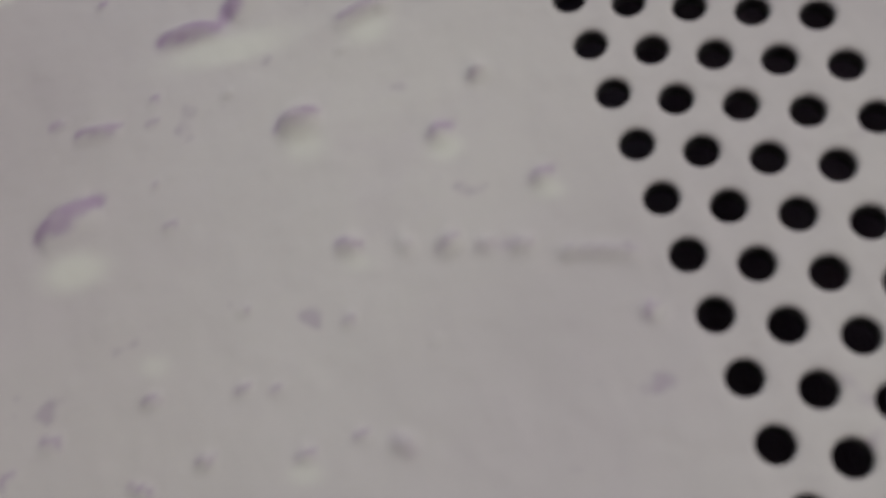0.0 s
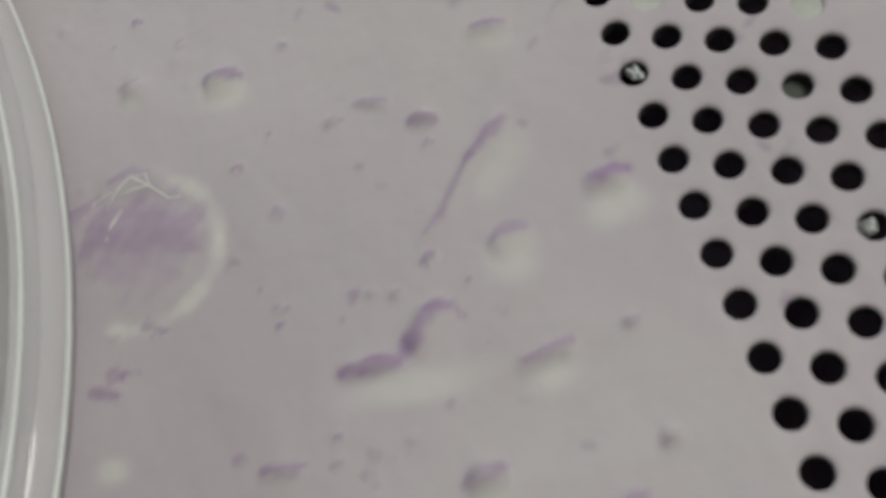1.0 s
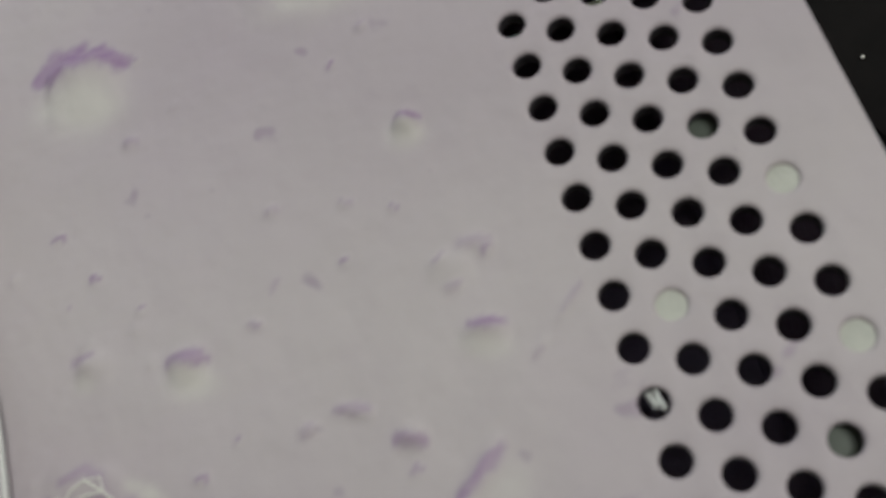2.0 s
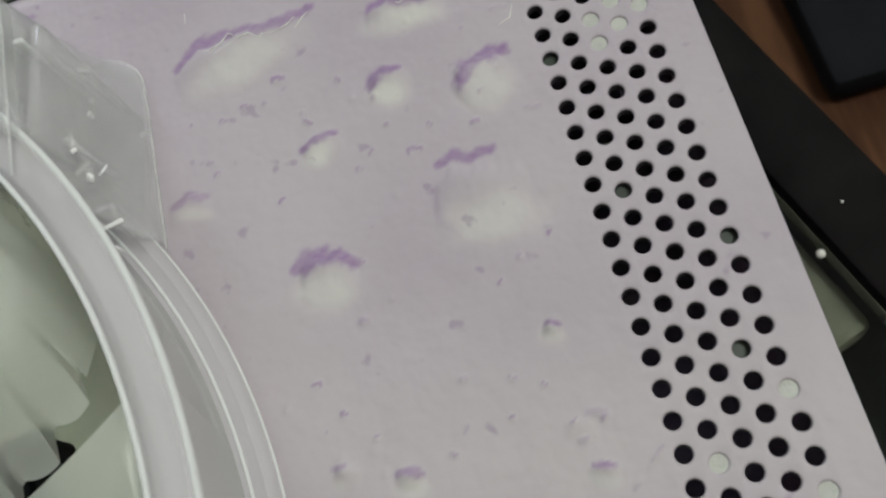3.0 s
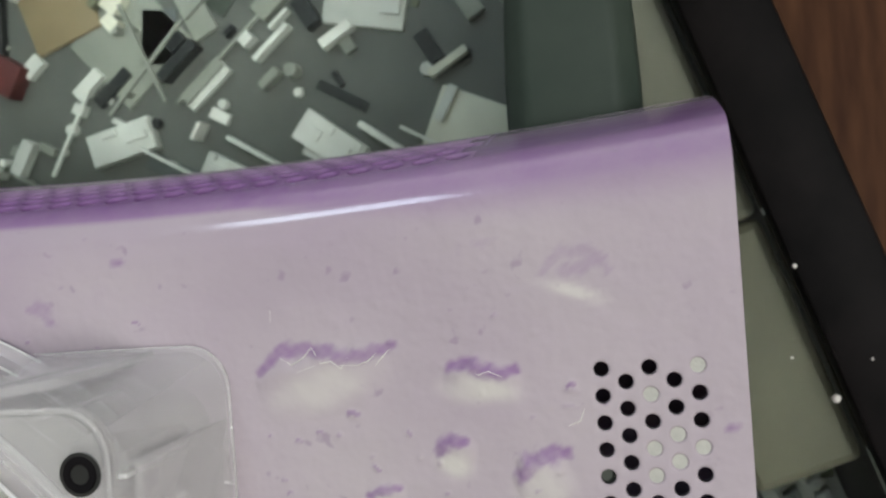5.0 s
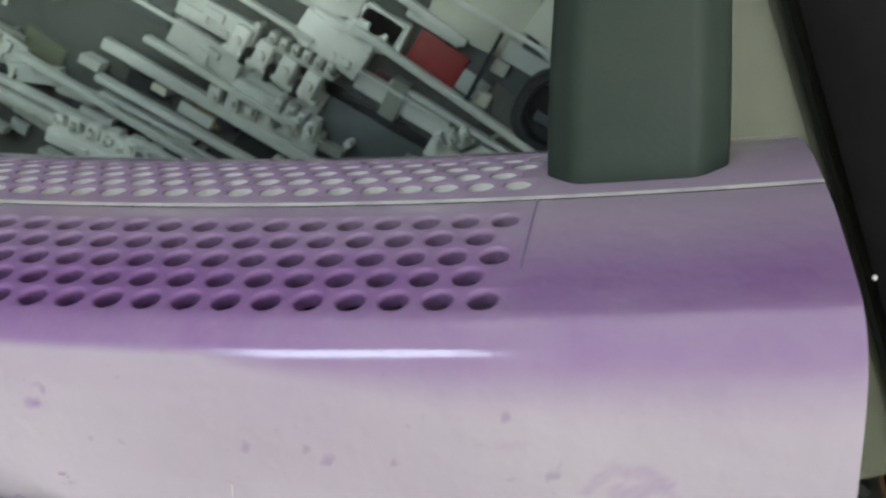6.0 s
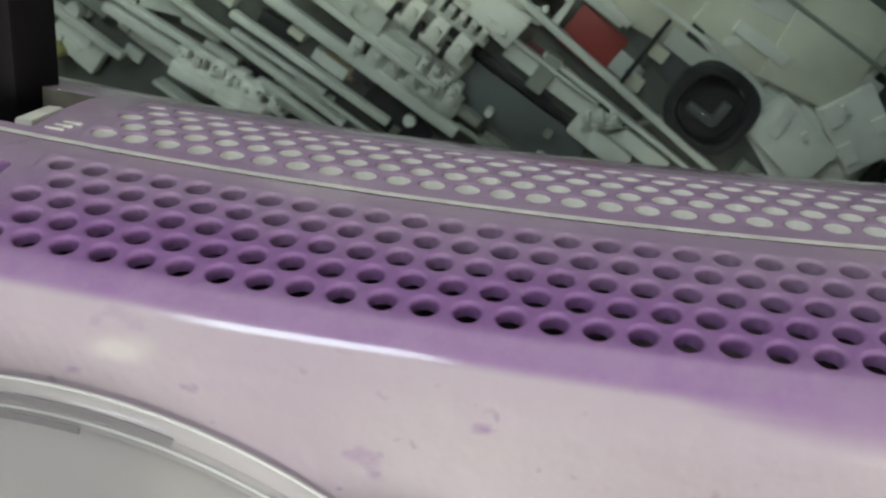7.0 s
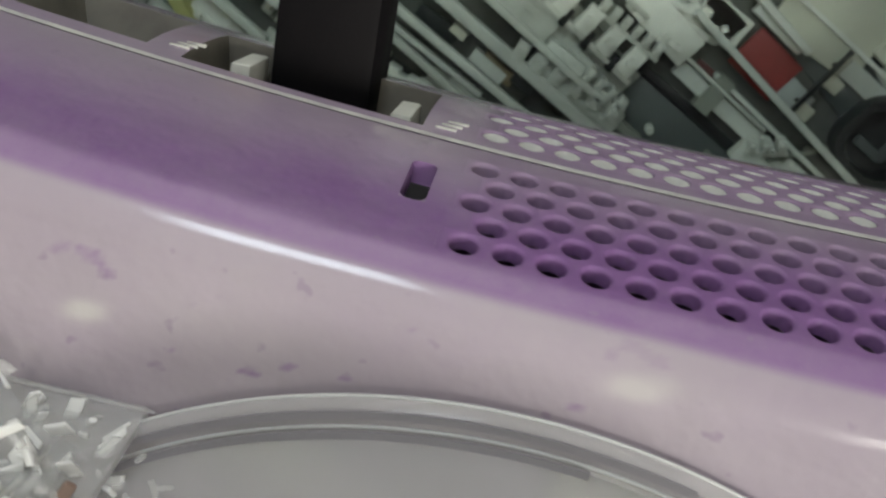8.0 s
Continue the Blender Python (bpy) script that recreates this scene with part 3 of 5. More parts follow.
hollow(-19.0, -80.8, 3.7, 0.8, -9, 0.40)
hollow(-15.9, -96.4, 0.9, 0.5, -27, 0.30)
hollow(-21.4, -106.1, 0.9, 0.5, -21, 0.30)
hollow(-27.8, -97.9, 0.9, 0.6, -21, 0.30)
hollow(-101.8, 19.3, 3.3, 1.3, 7, 0.40)
hollow(-156.6, 14.8, 2.5, 1.2, 12, 0.50)


rng_dent = random.Random(11)
for _ in range(460):            # the small pimples and pinholes between
    _x, _y = rng_dent.uniform(-195, 15), rng_dent.uniform(-150, 8)
    _l = rng_dent.choice((0.5, 0.6, 0.7, 0.9, 1.3))
    if not (-3 < _x < 14.5 and _y < 5):
        dent(_x, _y, _l, _l * rng_dent.uniform(0.6, 1.1), rng_dent.uniform(-40, 40), 0.00018 * rng_dent.uniform(0.5, 1.6), rng_dent.choice((0.0, 0.3, 0.6, 0.8)))


def relief(xs, ys):
    """Height of the top face, how much violet shows where the pale overspray (it came from the front) did not reach,
    and where it lies thick, which also paints the highlight on front slopes.
    """
    z, stain, pale_lit = np.zeros_like(xs), np.zeros_like(xs), np.zeros_like(xs)
    ends = [p for q in STROKES for p in q[2]]
    for x, y, a, b, c, s, depth, w in DENTS:
        if any(math.hypot(p[0] - x, p[1] - y) < 1.05 * max(a, b, 0.0012) for p in ends):
            w = 0.0
        near = (np.abs(xs - x) < 2.2 * max(a, b)) & (np.abs(ys - y) < 2.2 * max(a, b))
        if not near.any():
            continue
        dx, dy = xs[near] - x, ys[near] - y
        u, v = (dx * c + dy * s) / a, (-dx * s + dy * c) / b
        big = np.clip(a / 0.004, 0.25, 1)
        jag = (0.08 * np.sin(4 * u + x * 5000) + 0.06 * np.sin(9 * u + y * 7000) + 0.025 * np.sin(23 * u + x * 3000)) * big
        rim = 0.55 - 0.30 * u * u + jag
        front = np.clip((v + 1.2) / np.maximum(rim + 1.2, 0.25), 0, 1)
        back = 1 / (1 + np.exp((v - rim) * np.clip(b * 3600, 5, 12)))
        side = np.clip(1 - u * u, 0, 1) ** 0.8
        z[near] += 2.1 * depth * front ** 1.3 * back * side
        grain = 0.5 + 0.5 * np.sin(dx * 2300 + 3 * np.sin(dy * 1900)) * np.sin(dy * 2700 + x * 800)
        low = 0.58 if b > 0.0022 else 0.95
        blob = np.clip((rim + 0.24 - v) / 0.14, 0, 1) * np.clip((v - rim + low + 0.14 * np.sin(6 * u + y * 3000)) / 0.30, 0, 1)
        stain[near] = np.maximum(stain[near], w * (0.78 + 0.12 * grain) * blob * np.clip(side * 2.2, 0, 1))
        lay = np.exp(-((v + 0.25) / 0.48) ** 2) * side * np.clip((rim - 0.30 - v) / 0.25, 0, 1)
        pale_lit[near] = np.maximum(pale_lit[near], 0.62 * lay * np.clip(depth / 0.00045, 0.45, 1) * (1.0 if w > 0.3 else 0.35))
    fade = np.clip((0.0095 - ys) / 0.002, 0, 1)
    more, pale = scuffs(xs, ys)
    stain, pale_lit = np.maximum(0.8 * stain, more), np.maximum(pale_lit * 0.6, pale)
    return z * fade, np.clip(stain, 0, 0.9), np.clip(pale_lit, 0, 0.8)


def haze(x, y):
    """Soft general violet under the overspray, growing towards the rear edge."""
    return 0.10 * np.clip((y + 0.055) / 0.05, 0, 1) + 0.05 * np.exp(-((x + 0.10) / 0.05) ** 2) * np.clip(y / 0.02 + 0.5, 0, 1)


def plain_grid(name, x0, x1, y0, y1, step, parent, label="", hole=None):
    nx, ny = max(2, round((x1 - x0) / step) + 1), max(2, round((y1 - y0) / step) + 1)
    gx, gy = np.meshgrid(np.linspace(x0, x1, nx), np.linspace(y0, y1, ny))
    z, worn, pale_lit = relief(gx, gy)
    vs = np.stack([gx, gy, H + z], -1).reshape(-1, 3)
    k = np.arange(nx * ny).reshape(ny, nx)
    fs = np.stack([k[:-1, :-1], k[:-1, 1:], k[1:, 1:], k[1:, :-1]], -1).reshape(-1, 4)
    if hole:
        mid = vs[fs].mean(1)
        fs = fs[np.hypot(mid[:, 0] - hole[0], mid[:, 1] - hole[1]) > hole[2]]
    # soft general violet that the overspray left
    worn = np.clip(worn + haze(gx, gy), 0, 1)
    ob = sheet(name, vs.tolist(), fs.tolist(), PAINT, parent, label, worn.ravel(), pale_lit.ravel())
    ob.data.shade_smooth()
    return ob


def pierced(name, cells, r, place, violet, parent, label, deep, material=None, tube_material=None):
    """A pierced plate: cells are (u, v, half_u, half_v) with one round hole in each; place(u, v, inward) gives the surface."""
    seg = 16
    lip = min(0.00050, 0.00194 - r) if place is rear else 0.00026
    rings = ((None, 0), (r + lip, 0), (r + 0.55 * lip, 0.14 * lip), (r + 0.18 * lip, 0.5 * lip), (r, 1.1 * lip), (r, deep))
    vs, fs, vals, mats = [], [], [], []
    for u, v, hu, hv in cells:
        k0 = len(vs)
        for ring, (rad, dep) in enumerate(rings):
            for i in range(seg):
                a = 2 * math.pi * (i + 0.5) / seg
                c, s = math.cos(a), math.sin(a)
                if rad is None:
                    f = min(hu / max(abs(c), 1e-9), hv / max(abs(s), 1e-9))
                    du, dv = c * f, s * f
                    if i % 4 in (1, 2) and seg == 16:
                        if i in (1, 2):
                            du, dv = (hu, hv * 0.55) if i == 1 else (hu * 0.55, hv)
                    # corners of the cell
                    if i == 1:
                        du, dv = hu, hv
                    if i == 6:
                        du, dv = -hu, hv
                    if i == 9:
                        du, dv = -hu, -hv
                    if i == 14:
                        du, dv = hu, -hv
                    if i == 2:
                        du, dv = hu * 0.4, hv
                    if i == 5:
                        du, dv = -hu * 0.4, hv
                    if i == 10:
                        du, dv = -hu * 0.4, -hv
                    if i == 13:
                        du, dv = hu * 0.4, -hv
                else:
                    du, dv = c * rad, s * rad
                vs.append(place(u + du, v + dv, dep))
                vals.append(violet(u + du, v + dv))
        for ring in range(len(rings) - 1):
            for i in range(seg):
                j = (i + 1) % seg
                a, b = k0 + ring * seg, k0 + (ring + 1) * seg
                fs.append((a + i, a + j, b + j, b + i))
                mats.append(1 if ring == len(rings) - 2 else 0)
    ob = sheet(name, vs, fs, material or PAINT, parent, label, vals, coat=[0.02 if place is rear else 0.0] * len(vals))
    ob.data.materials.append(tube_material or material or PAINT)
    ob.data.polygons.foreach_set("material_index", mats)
    ob.data.shade_smooth()
    ob.data.set_sharp_from_angle(angle=radians(60))
    return ob


def violet_rear(x, s):
    p = rear(x, s)
    z = p.z - H
    y = PROFILE[0][0] + s if s < 0.012 else p.y - bow(x)
    soft = min(1.0, max(0.0, (x + 0.045) / 0.030))
    west = min(1.0, max(0.0, (-x - 0.045) / 0.055))
    step = min(1.0, max(0.0, (y - 0.0221 - 0.0006 * west + 0.0058 * soft) / (0.0011 + 0.0056 * soft)))
    v = 0.14 + 0.10 * min(1.0, max(0.0, (y - 0.0150) / 0.006)) + 0.62 * step * step * (3 - 2 * step) + 0.14 * min(1.0, max(0.0, (-z - 0.0010) / 0.0085))
    if z < -0.012:
        v *= max(0.50, 1 - (-z - 0.012) / 0.032)
    if z < -0.0288:
        v = 0.62
    if x > -0.0145:
        v *= 1 - 0.20 * min(1.0, max(0.0, (-z - 0.010) / 0.012))
    v *= 1.0 - 0.14 * soft
    v *= 1.0 - 0.30 * math.exp(-((x + 0.155) / 0.03) ** 2) * min(1, -z / 0.02)
    return v


def rear_grid(name, x0, x1, s0, s1, parent, label="", step_x=0.003, step_s=0.0005, material=None, holes=(), proud=0.0):
    """A stretch of the rear wall; holes: (x0, x1, s0, s1) left open."""
    nx, ns = max(2, round((x1 - x0) / step_x) + 1), max(2, round((s1 - s0) / step_s) + 1)
    xs = sorted({round(v, 6) for v in list(np.linspace(x0, x1, nx)) + [h[k] for h in holes for k in (0, 1)]})
    ss = sorted({round(v, 6) for v in list(np.linspace(s0, s1, ns)) + [h[k] for h in holes for k in (2, 3)]})
    vs = [rear(x, s, -proud) for s in ss for x in xs]
    vals = [violet_rear(x, s) for s in ss for x in xs]
    nx, ns = len(xs), len(ss)
    pale_lit = None
    if s0 == 0.0:
        more, pale = scuffs(np.array([p.x for p in vs]), np.array([p.y for p in vs]))
        vals, pale_lit = np.maximum(vals, more).tolist(), pale.tolist()
    fs = []
    for j in range(ns - 1):
        for i in range(nx - 1):
            mx, ms = (xs[i] + xs[i + 1]) / 2, (ss[j] + ss[j + 1]) / 2
            if not any(h[0] < mx < h[1] and h[2] < ms < h[3] for h in holes):
                fs.append((j * nx + i, (j + 1) * nx + i, (j + 1) * nx + i + 1, j * nx + i + 1))
    ob = sheet(name, vs, fs, material or PAINT, parent, label, vals, pale_lit, coat=[min(0.12, max(0.0, (p.y - bow(p.x) - 0.0184) / 0.012)) for p in vs])
    ob.data.shade_smooth()
    return ob


def recess(name, x0, x1, s0, s1, deep, slope, material, parent, label, violet=0.3):
    """A hollow behind an opening of the rear wall, its floor set in by slope on every side."""
    n = 6
    rim, bed = [], []
    for k in range(4):
        a = ((x0, s0), (x1, s0), (x1, s1), (x0, s1))[k]
        b = ((x1, s0), (x1, s1), (x0, s1), (x0, s0))[k]
        for i in range(n):
            f = i / n
            x, s = a[0] + f * (b[0] - a[0]), a[1] + f * (b[1] - a[1])
            rim.append(rear(x, s))
            cx, cs = (x0 + x1) / 2, (s0 + s1) / 2
            p = rear(cx + (x - cx) * slope, cs + (s - cs) * slope)
            bed.append(Vector((p.x, p.y - deep, p.z)))
    m = 4 * n
    vs = rim + bed
    fs = [(i, (i + 1) % m, m + (i + 1) % m, m + i) for i in range(m)] + [tuple(range(2 * m - 1, m - 1, -1))]
    return sheet(name, vs, fs, material, parent, label, [violet] * len(vs))


console = tagged(empty("game_console", (0, 0, 0)), "lilac sprayed game console with blistered paint lying on a glass table", "game console")
FAN_X, FAN_Y, FAN_R = -0.1121, -0.0584, 0.0735

# top face: plates round the vent strip
EDGE = 0.010
plain_grid("top_panel", -0.090, STRIP_X0, -0.125, EDGE, 0.00031, console, "pale lilac paint with dents and blisters", (FAN_X, FAN_Y, 0.0690))
plain_grid("top_panel", X_LEFT, -0.090, -0.125, EDGE, 0.0005, console, "pale lilac paint with dents and blisters", (FAN_X, FAN_Y, 0.0690))
plain_grid("top_panel", X_LEFT, STRIP_X0, Y_FRONT, -0.125, 0.001, console, "pale lilac paint with dents and blisters", (FAN_X, FAN_Y, 0.0690))
plain_grid("top_margin", STRIP_X1, X_RIGHT, Y_FRONT, EDGE, 0.0008, console)
plain_grid("top_margin", STRIP_X0, STRIP_X1, STRIP_Y1 + P / 2, EDGE, 0.0008, console)
plain_grid("top_margin", STRIP_X0, STRIP_X1, Y_FRONT, STRIP_Y0 - P / 2, 0.0016, console)
cells = []
FILLED = {(4, 0), (2, 1), (3, 2), (4, 3), (2, 3), (3, 3), (2, 4), (4, 17), (1, 18), (4, 20)}
for col in range(5):
    for row in range(-1, STRIP_ROWS + 1):
        y = -(row + (0.5 if col % 2 else 0.0)) * P
        if STRIP_Y0 - P / 2 < y - P / 2 + 1e-9 and y + P / 2 < STRIP_Y1 + P / 2 + 1e-9 and row >= 0 and row <= STRIP_ROWS:
            cells.append((col * COL, y, COL / 2, P / 2))
pierced("vent_strip", cells, 0.00092, lambda u, v, d: Vector((u, v, H - d)), haze, console, "staggered round vent holes", 0.0013, tube_material=TUBE_SHADE)
for col in range(5):            # half cells that square off the strip
    top = max(c[1] for c in cells if abs(c[0] - col * COL) < 1e-6) + P / 2
    low = min(c[1] for c in cells if abs(c[0] - col * COL) < 1e-6) - P / 2
    for a, b in ((top, STRIP_Y1 + P / 2), (STRIP_Y0 - P / 2, low)):
        if b - a > 1e-5:
            x0, x1 = col * COL - COL / 2, col * COL + COL / 2
            sheet("strip_end", [(x0, a, H), (x1, a, H), (x1, b, H), (x0, b, H)], [(0, 1, 2, 3)], PAINT, console, values=[haze(x0, a), haze(x1, a), haze(x1, b), haze(x0, b)])
for col, row in sorted(FILLED):
    bm = bmesh.new()
    bmesh.ops.create_circle(bm, cap_ends=True, segments=14, radius=0.00094, matrix=pose(col * COL, -(row + (0.5 if col % 2 else 0)) * P, H - 0.00028))
    part("filled_hole", bm, FILLER, console, "hole stopped with pale filler")

# dark green discs paint the dim reflection seen inside some holes
for col, row in ((3, 15), (4, 12), (3, 21), (0, 4), (1, 9)):
    bm = bmesh.new()
    bmesh.ops.create_circle(bm, cap_ends=True, segments=14, radius=0.00094, matrix=pose(col * COL, -(row + (0.5 if col % 2 else 0)) * P, H - 0.0012))
    part("hole_reflection", bm, DARK2, console, "dark green disc painting a dim reflection inside a hole")
for col, row in ((0, 20), (3, 24)):
    for k in range(3):
        bm = bmesh.new()
        box(bm, -0.0005, 0.0005, -0.00012, 0.00012, -0.0002, 0.0002, 0.0, pose(col * COL + random.uniform(-0.0004, 0.0004), -(row + (0.5 if col % 2 else 0)) * P + random.uniform(-0.0005, 0.0005), H - 0.0006, random.uniform(0, 60), random.uniform(0, 60), random.uniform(0, 180)))
        part("chip", bm, WHITE_CLEAR, console, "glassy chip caught in a hole")



def crack(*pts):
    """A fine white lip of cracked paint; millimetres."""
    bm = bmesh.new()
    loops = []
    for i, (x, y) in enumerate(pts):
        p, q = pts[max(0, i - 1)], pts[min(len(pts) - 1, i + 1)]
        d = Vector((q[0] - p[0], q[1] - p[1], 0)).normalized()
        n = Vector((d.y, -d.x, 0))
        w = 0.00010 * (0.35 if i in (0, len(pts) - 1) else random.uniform(0.7, 1.2))
        lift = relief(np.array([x / 1000]), np.array([y / 1000]))[0][0]
        loops.append([bm.verts.new(Vector((x / 1000, y / 1000, H + lift)) + n * (w * math.cos(a)) + Vector((0, 0, 1.2 * w * math.sin(a)))) for a in (2 * math.pi * j / 6 for j in range(6))])
    for a, b in zip(loops, loops[1:]):
        for j in range(6):
            bm.faces.new((a[j], a[(j + 1) % 6], b[(j + 1) % 6], b[j]))
    bmesh.ops.recalc_face_normals(bm, faces=bm.faces)
    smooth(part("crack_lip", bm, WHITE_PLASTIC, console, "white lip of cracked paint"), 80)


random.seed(3)
crack((-41.0, 3.3), (-39.3, 2.4), (-37.8, 3.2), (-36.7, 4.5), (-35.2, 2.5), (-33.8, 2.7), (-32.6, 1.7), (-31.6, 3.1))
crack((-32.6, 2.1), (-30.4, 2.0), (-29.0, 2.5), (-28.0, 3.4))
crack((-38.5, 1.5), (-36.1, 2.2))
crack((-16.5, 1.3), (-15.0, 0.1), (-13.7, 0.5), (-12.1, -0.3))
crack((-36.8, -63.6), (-36.2, -62.4), (-35.5, -61.4))
crack((-36.6, -61.0), (-35.3, -59.8), (-34.2, -59.5), (-33.3, -60.4), (-32.0, -62.0), (-31.1, -62.1))
crack((-34.2, -59.5), (-33.2, -59.6), (-33.1, -60.5), (-34.3, -60.4), (-35.4, -60.4))
crack((-38.4, -61.0), (-37.4, -60.1), (-36.0, -59.9))
crack((-4.4, -6.8), (-2.9, -6.2), (-2.3, -4.7))
crack((-26.3, 3.8), (-27.2, 2.9), (-28.2, 1.8))
crack((-41.9, 9.6), (-42.0, 8.1))
# rear wall
SEAM = s_at(-0.0288)
S_ROW = [s_at(-0.0077) + k * Q * 0.8660254 for k in range(5)]
S_LOW = [s_at(-0.0336) + k * Q * 0.8660254 for k in range(5)]
VX0, VX1 = -0.0170 - 23.5 * Q - 0.0005, -0.0170 + Q / 2 + 0.0005


def vent(name, rows, label, tube=None, deep=0.0019, r=0.00148):
    hs = Q * 0.8660254 / 2
    cells = []
    for k, s in enumerate(rows):
        shift = Q / 2 if k % 2 else 0.0
        n = 23 if k % 2 else 24
        for i in range(n):
            cells.append((-0.0170 - shift - i * Q, s, Q / 2, hs))
    pierced(name, cells, r, rear, violet_rear, console, label, deep, tube_material=tube)
    for k, s in enumerate(rows):
        shift = Q / 2 if k % 2 else 0.0
        n = 23 if k % 2 else 24
        x_hi, x_lo = -0.0170 - shift + Q / 2, -0.0170 - shift - (n - 0.5) * Q
        for a, b in ((x_hi, VX1), (VX0, x_lo)):
            rear_grid("vent_margin", a, b, s - hs, s + hs, console, step_x=0.01, step_s=0.004)
    return rows[0] - hs, rows[-1] + hs


u0, u1 = vent("upper_vent", S_ROW, "violet wall pierced by five staggered rows of holes")
l0, l1 = vent("lower_vent", S_LOW, "lilac wall pierced by holes with white inner walls", TUBE_WHITE, 0.0055, 0.00166)
GAP = 0.00055
SOCKET = (-0.1610, -0.1300, s_at(-0.0312), s_at(-0.0480))
SCOOP = (-0.1835, -0.1660, s_at(-0.0325), s_at(-0.0500))
SLOT = (-0.1291, -0.1262, s_at(-0.0129), s_at(-0.0210))
rear_grid("rear_edge", X_LEFT, X_RIGHT, 0.0, u0, console, "glossy violet rounded edge", step_x=0.0006, step_s=0.0004)
rear_grid("rear_panel", VX1, X_RIGHT, u0, SEAM - GAP, console)
rear_grid("rear_panel", X_LEFT, VX0, u0, SEAM - GAP, console, holes=[SLOT])
rear_grid("rear_panel", VX0, VX1, u1, SEAM - GAP, console)
rear_grid("lower_panel", VX0, VX1, SEAM + GAP, l0, console)
rear_grid("lower_panel", VX1, X_RIGHT, SEAM + GAP, LEN[-1], console)
rear_grid("lower_panel", X_LEFT, VX0, SEAM + GAP, LEN[-1], console, holes=[SOCKET, SCOOP])
rear_grid("lower_panel", VX0, VX1, l1, LEN[-1], console)
rear_grid("seam_edge", X_LEFT, X_RIGHT, SEAM - GAP, SEAM + GAP, console, "bare white edge along the seam", step_s=0.0004, material=SEAM_EDGE, proud=0.00012)
recess("socket_recess", *SOCKET, 0.008, 0.92, SOCKET_GREY, console, "grey hollow round the video socket")
recess("finger_scoop", *SCOOP, 0.010, 0.55, SOCKET_GREY, console, "scooped grey hollow")
recess("slot_recess", *SLOT, 0.0025, 0.95, PAINT, console, "narrow slot with violet sides", 0.9)
for cx, cs, dx, ds in ((0, 2, 1, 1), (1, 2, -1, 1), (1, 3, -1, -1), (0, 3, 1, -1)):            # rounded corners of the slot
    r = 0.0010
    vs = [rear(SLOT[cx], SLOT[cs], -0.00002)] + [rear(SLOT[cx] + dx * r * (1 - math.cos(a)), SLOT[cs] + ds * r * (1 - math.sin(a)), -0.00002) for a in (math.pi / 2 * i / 6 for i in range(7))]
    sheet("slot_corner", vs, [tuple(range(len(vs)))], PAINT, console, values=[0.65] * len(vs), coat=[0.1] * len(vs))
# black sheet stands for the shade deep in the slot
bm = bmesh.new()
q = [rear(x, s, 0.0016) for x, s in ((SLOT[0] + 0.0003, SLOT[2] + 0.0024), (SLOT[1] - 0.0003, SLOT[2] + 0.0024), (SLOT[1] - 0.0003, SLOT[3] - 0.0024), (SLOT[0] + 0.0003, SLOT[3] - 0.0024))]
bm.faces.new([bm.verts.new(p) for p in q])
part("slot_shade", bm, BLACK_IN, console, "black sheet painting the shaded depth of the slot")
for px, pz in ((-0.1552, -0.0400), (-0.1333, -0.0375)):
    bm = bmesh.new()
    y0 = rear(px, s_at(pz)).y
    box(bm, px - 0.0014, px + 0.0014, y0 - 0.008, y0 - 0.0008, H + pz - 0.005, H + pz + 0.0034, 0.0005)
    smooth(part("peg", bm, WHITE_PLASTIC, console, "bare white plastic peg"))
for px, pz, n in ((-0.1272, -0.0318, 3), (-0.1625, -0.0345, 3), (-0.1870, -0.0345, 3)):
    for k in range(n):
        p = rear(px + 0.0006 * k, s_at(pz - 0.0013 * k), -0.0001)
        bm = bmesh.new()
        box(bm, p.x - 0.0013, p.x + 0.0013, p.y - 0.0003, p.y + 0.0001, p.z - 0.0002, p.z + 0.0002)
        part("raised_mark", bm, WHITE_PLASTIC, console)
# groove beside the power socket
bm = bmesh.new()
for k in range(10):
    s0 = s_at(-0.0125) + k * (SEAM - s_at(-0.0125)) / 10
    s1 = s0 + (SEAM - s_at(-0.0125)) / 10
    q = [bm.verts.new(rear(x, s, -0.00004)) for x, s in ((-0.01405, s0), (-0.01375, s0), (-0.01375, s1), (-0.01405, s1))]
    bm.faces.new(q)
part("groove", bm, GROOVE, console, "fine dark groove")

# right and left ends, bottom, dark lining
for x, sgn in ((X_RIGHT, 1), (X_LEFT, -1)):
    ring = [rear(x, s) for s in np.linspace(0, LEN[-1], 40)]
    vs = ring + [Vector((x, Y_FRONT, H - 0.080)), Vector((x, Y_FRONT, H))]
    sheet("end_wall", vs, [tuple(range(len(vs)))], PAINT, console, values=[0.45] * len(vs))
sheet("bottom_panel", [(X_LEFT, Y_FRONT, 0.003), (X_RIGHT, Y_FRONT, 0.003), (X_RIGHT, 0.012, 0.003), (X_LEFT, 0.012, 0.003)], [(0, 1, 2, 3)], PAINT, console, values=[0.4] * 4)
sheet("front_panel", [(X_LEFT, Y_FRONT, 0.003), (X_RIGHT, Y_FRONT, 0.003), (X_RIGHT, Y_FRONT, H), (X_LEFT, Y_FRONT, H)], [(0, 1, 2, 3)], PAINT, console, values=[0.4] * 4)

# power plug, grey-green, chamfered
plug = tagged(empty("power_plug", (-0.0030, 0.034, H - 0.0420)), "grey-green chamfered power plug seated in the console's rear", "plug")
bm = bmesh.new()
w, t, c = 0.0108, 0.0095, 0.0036
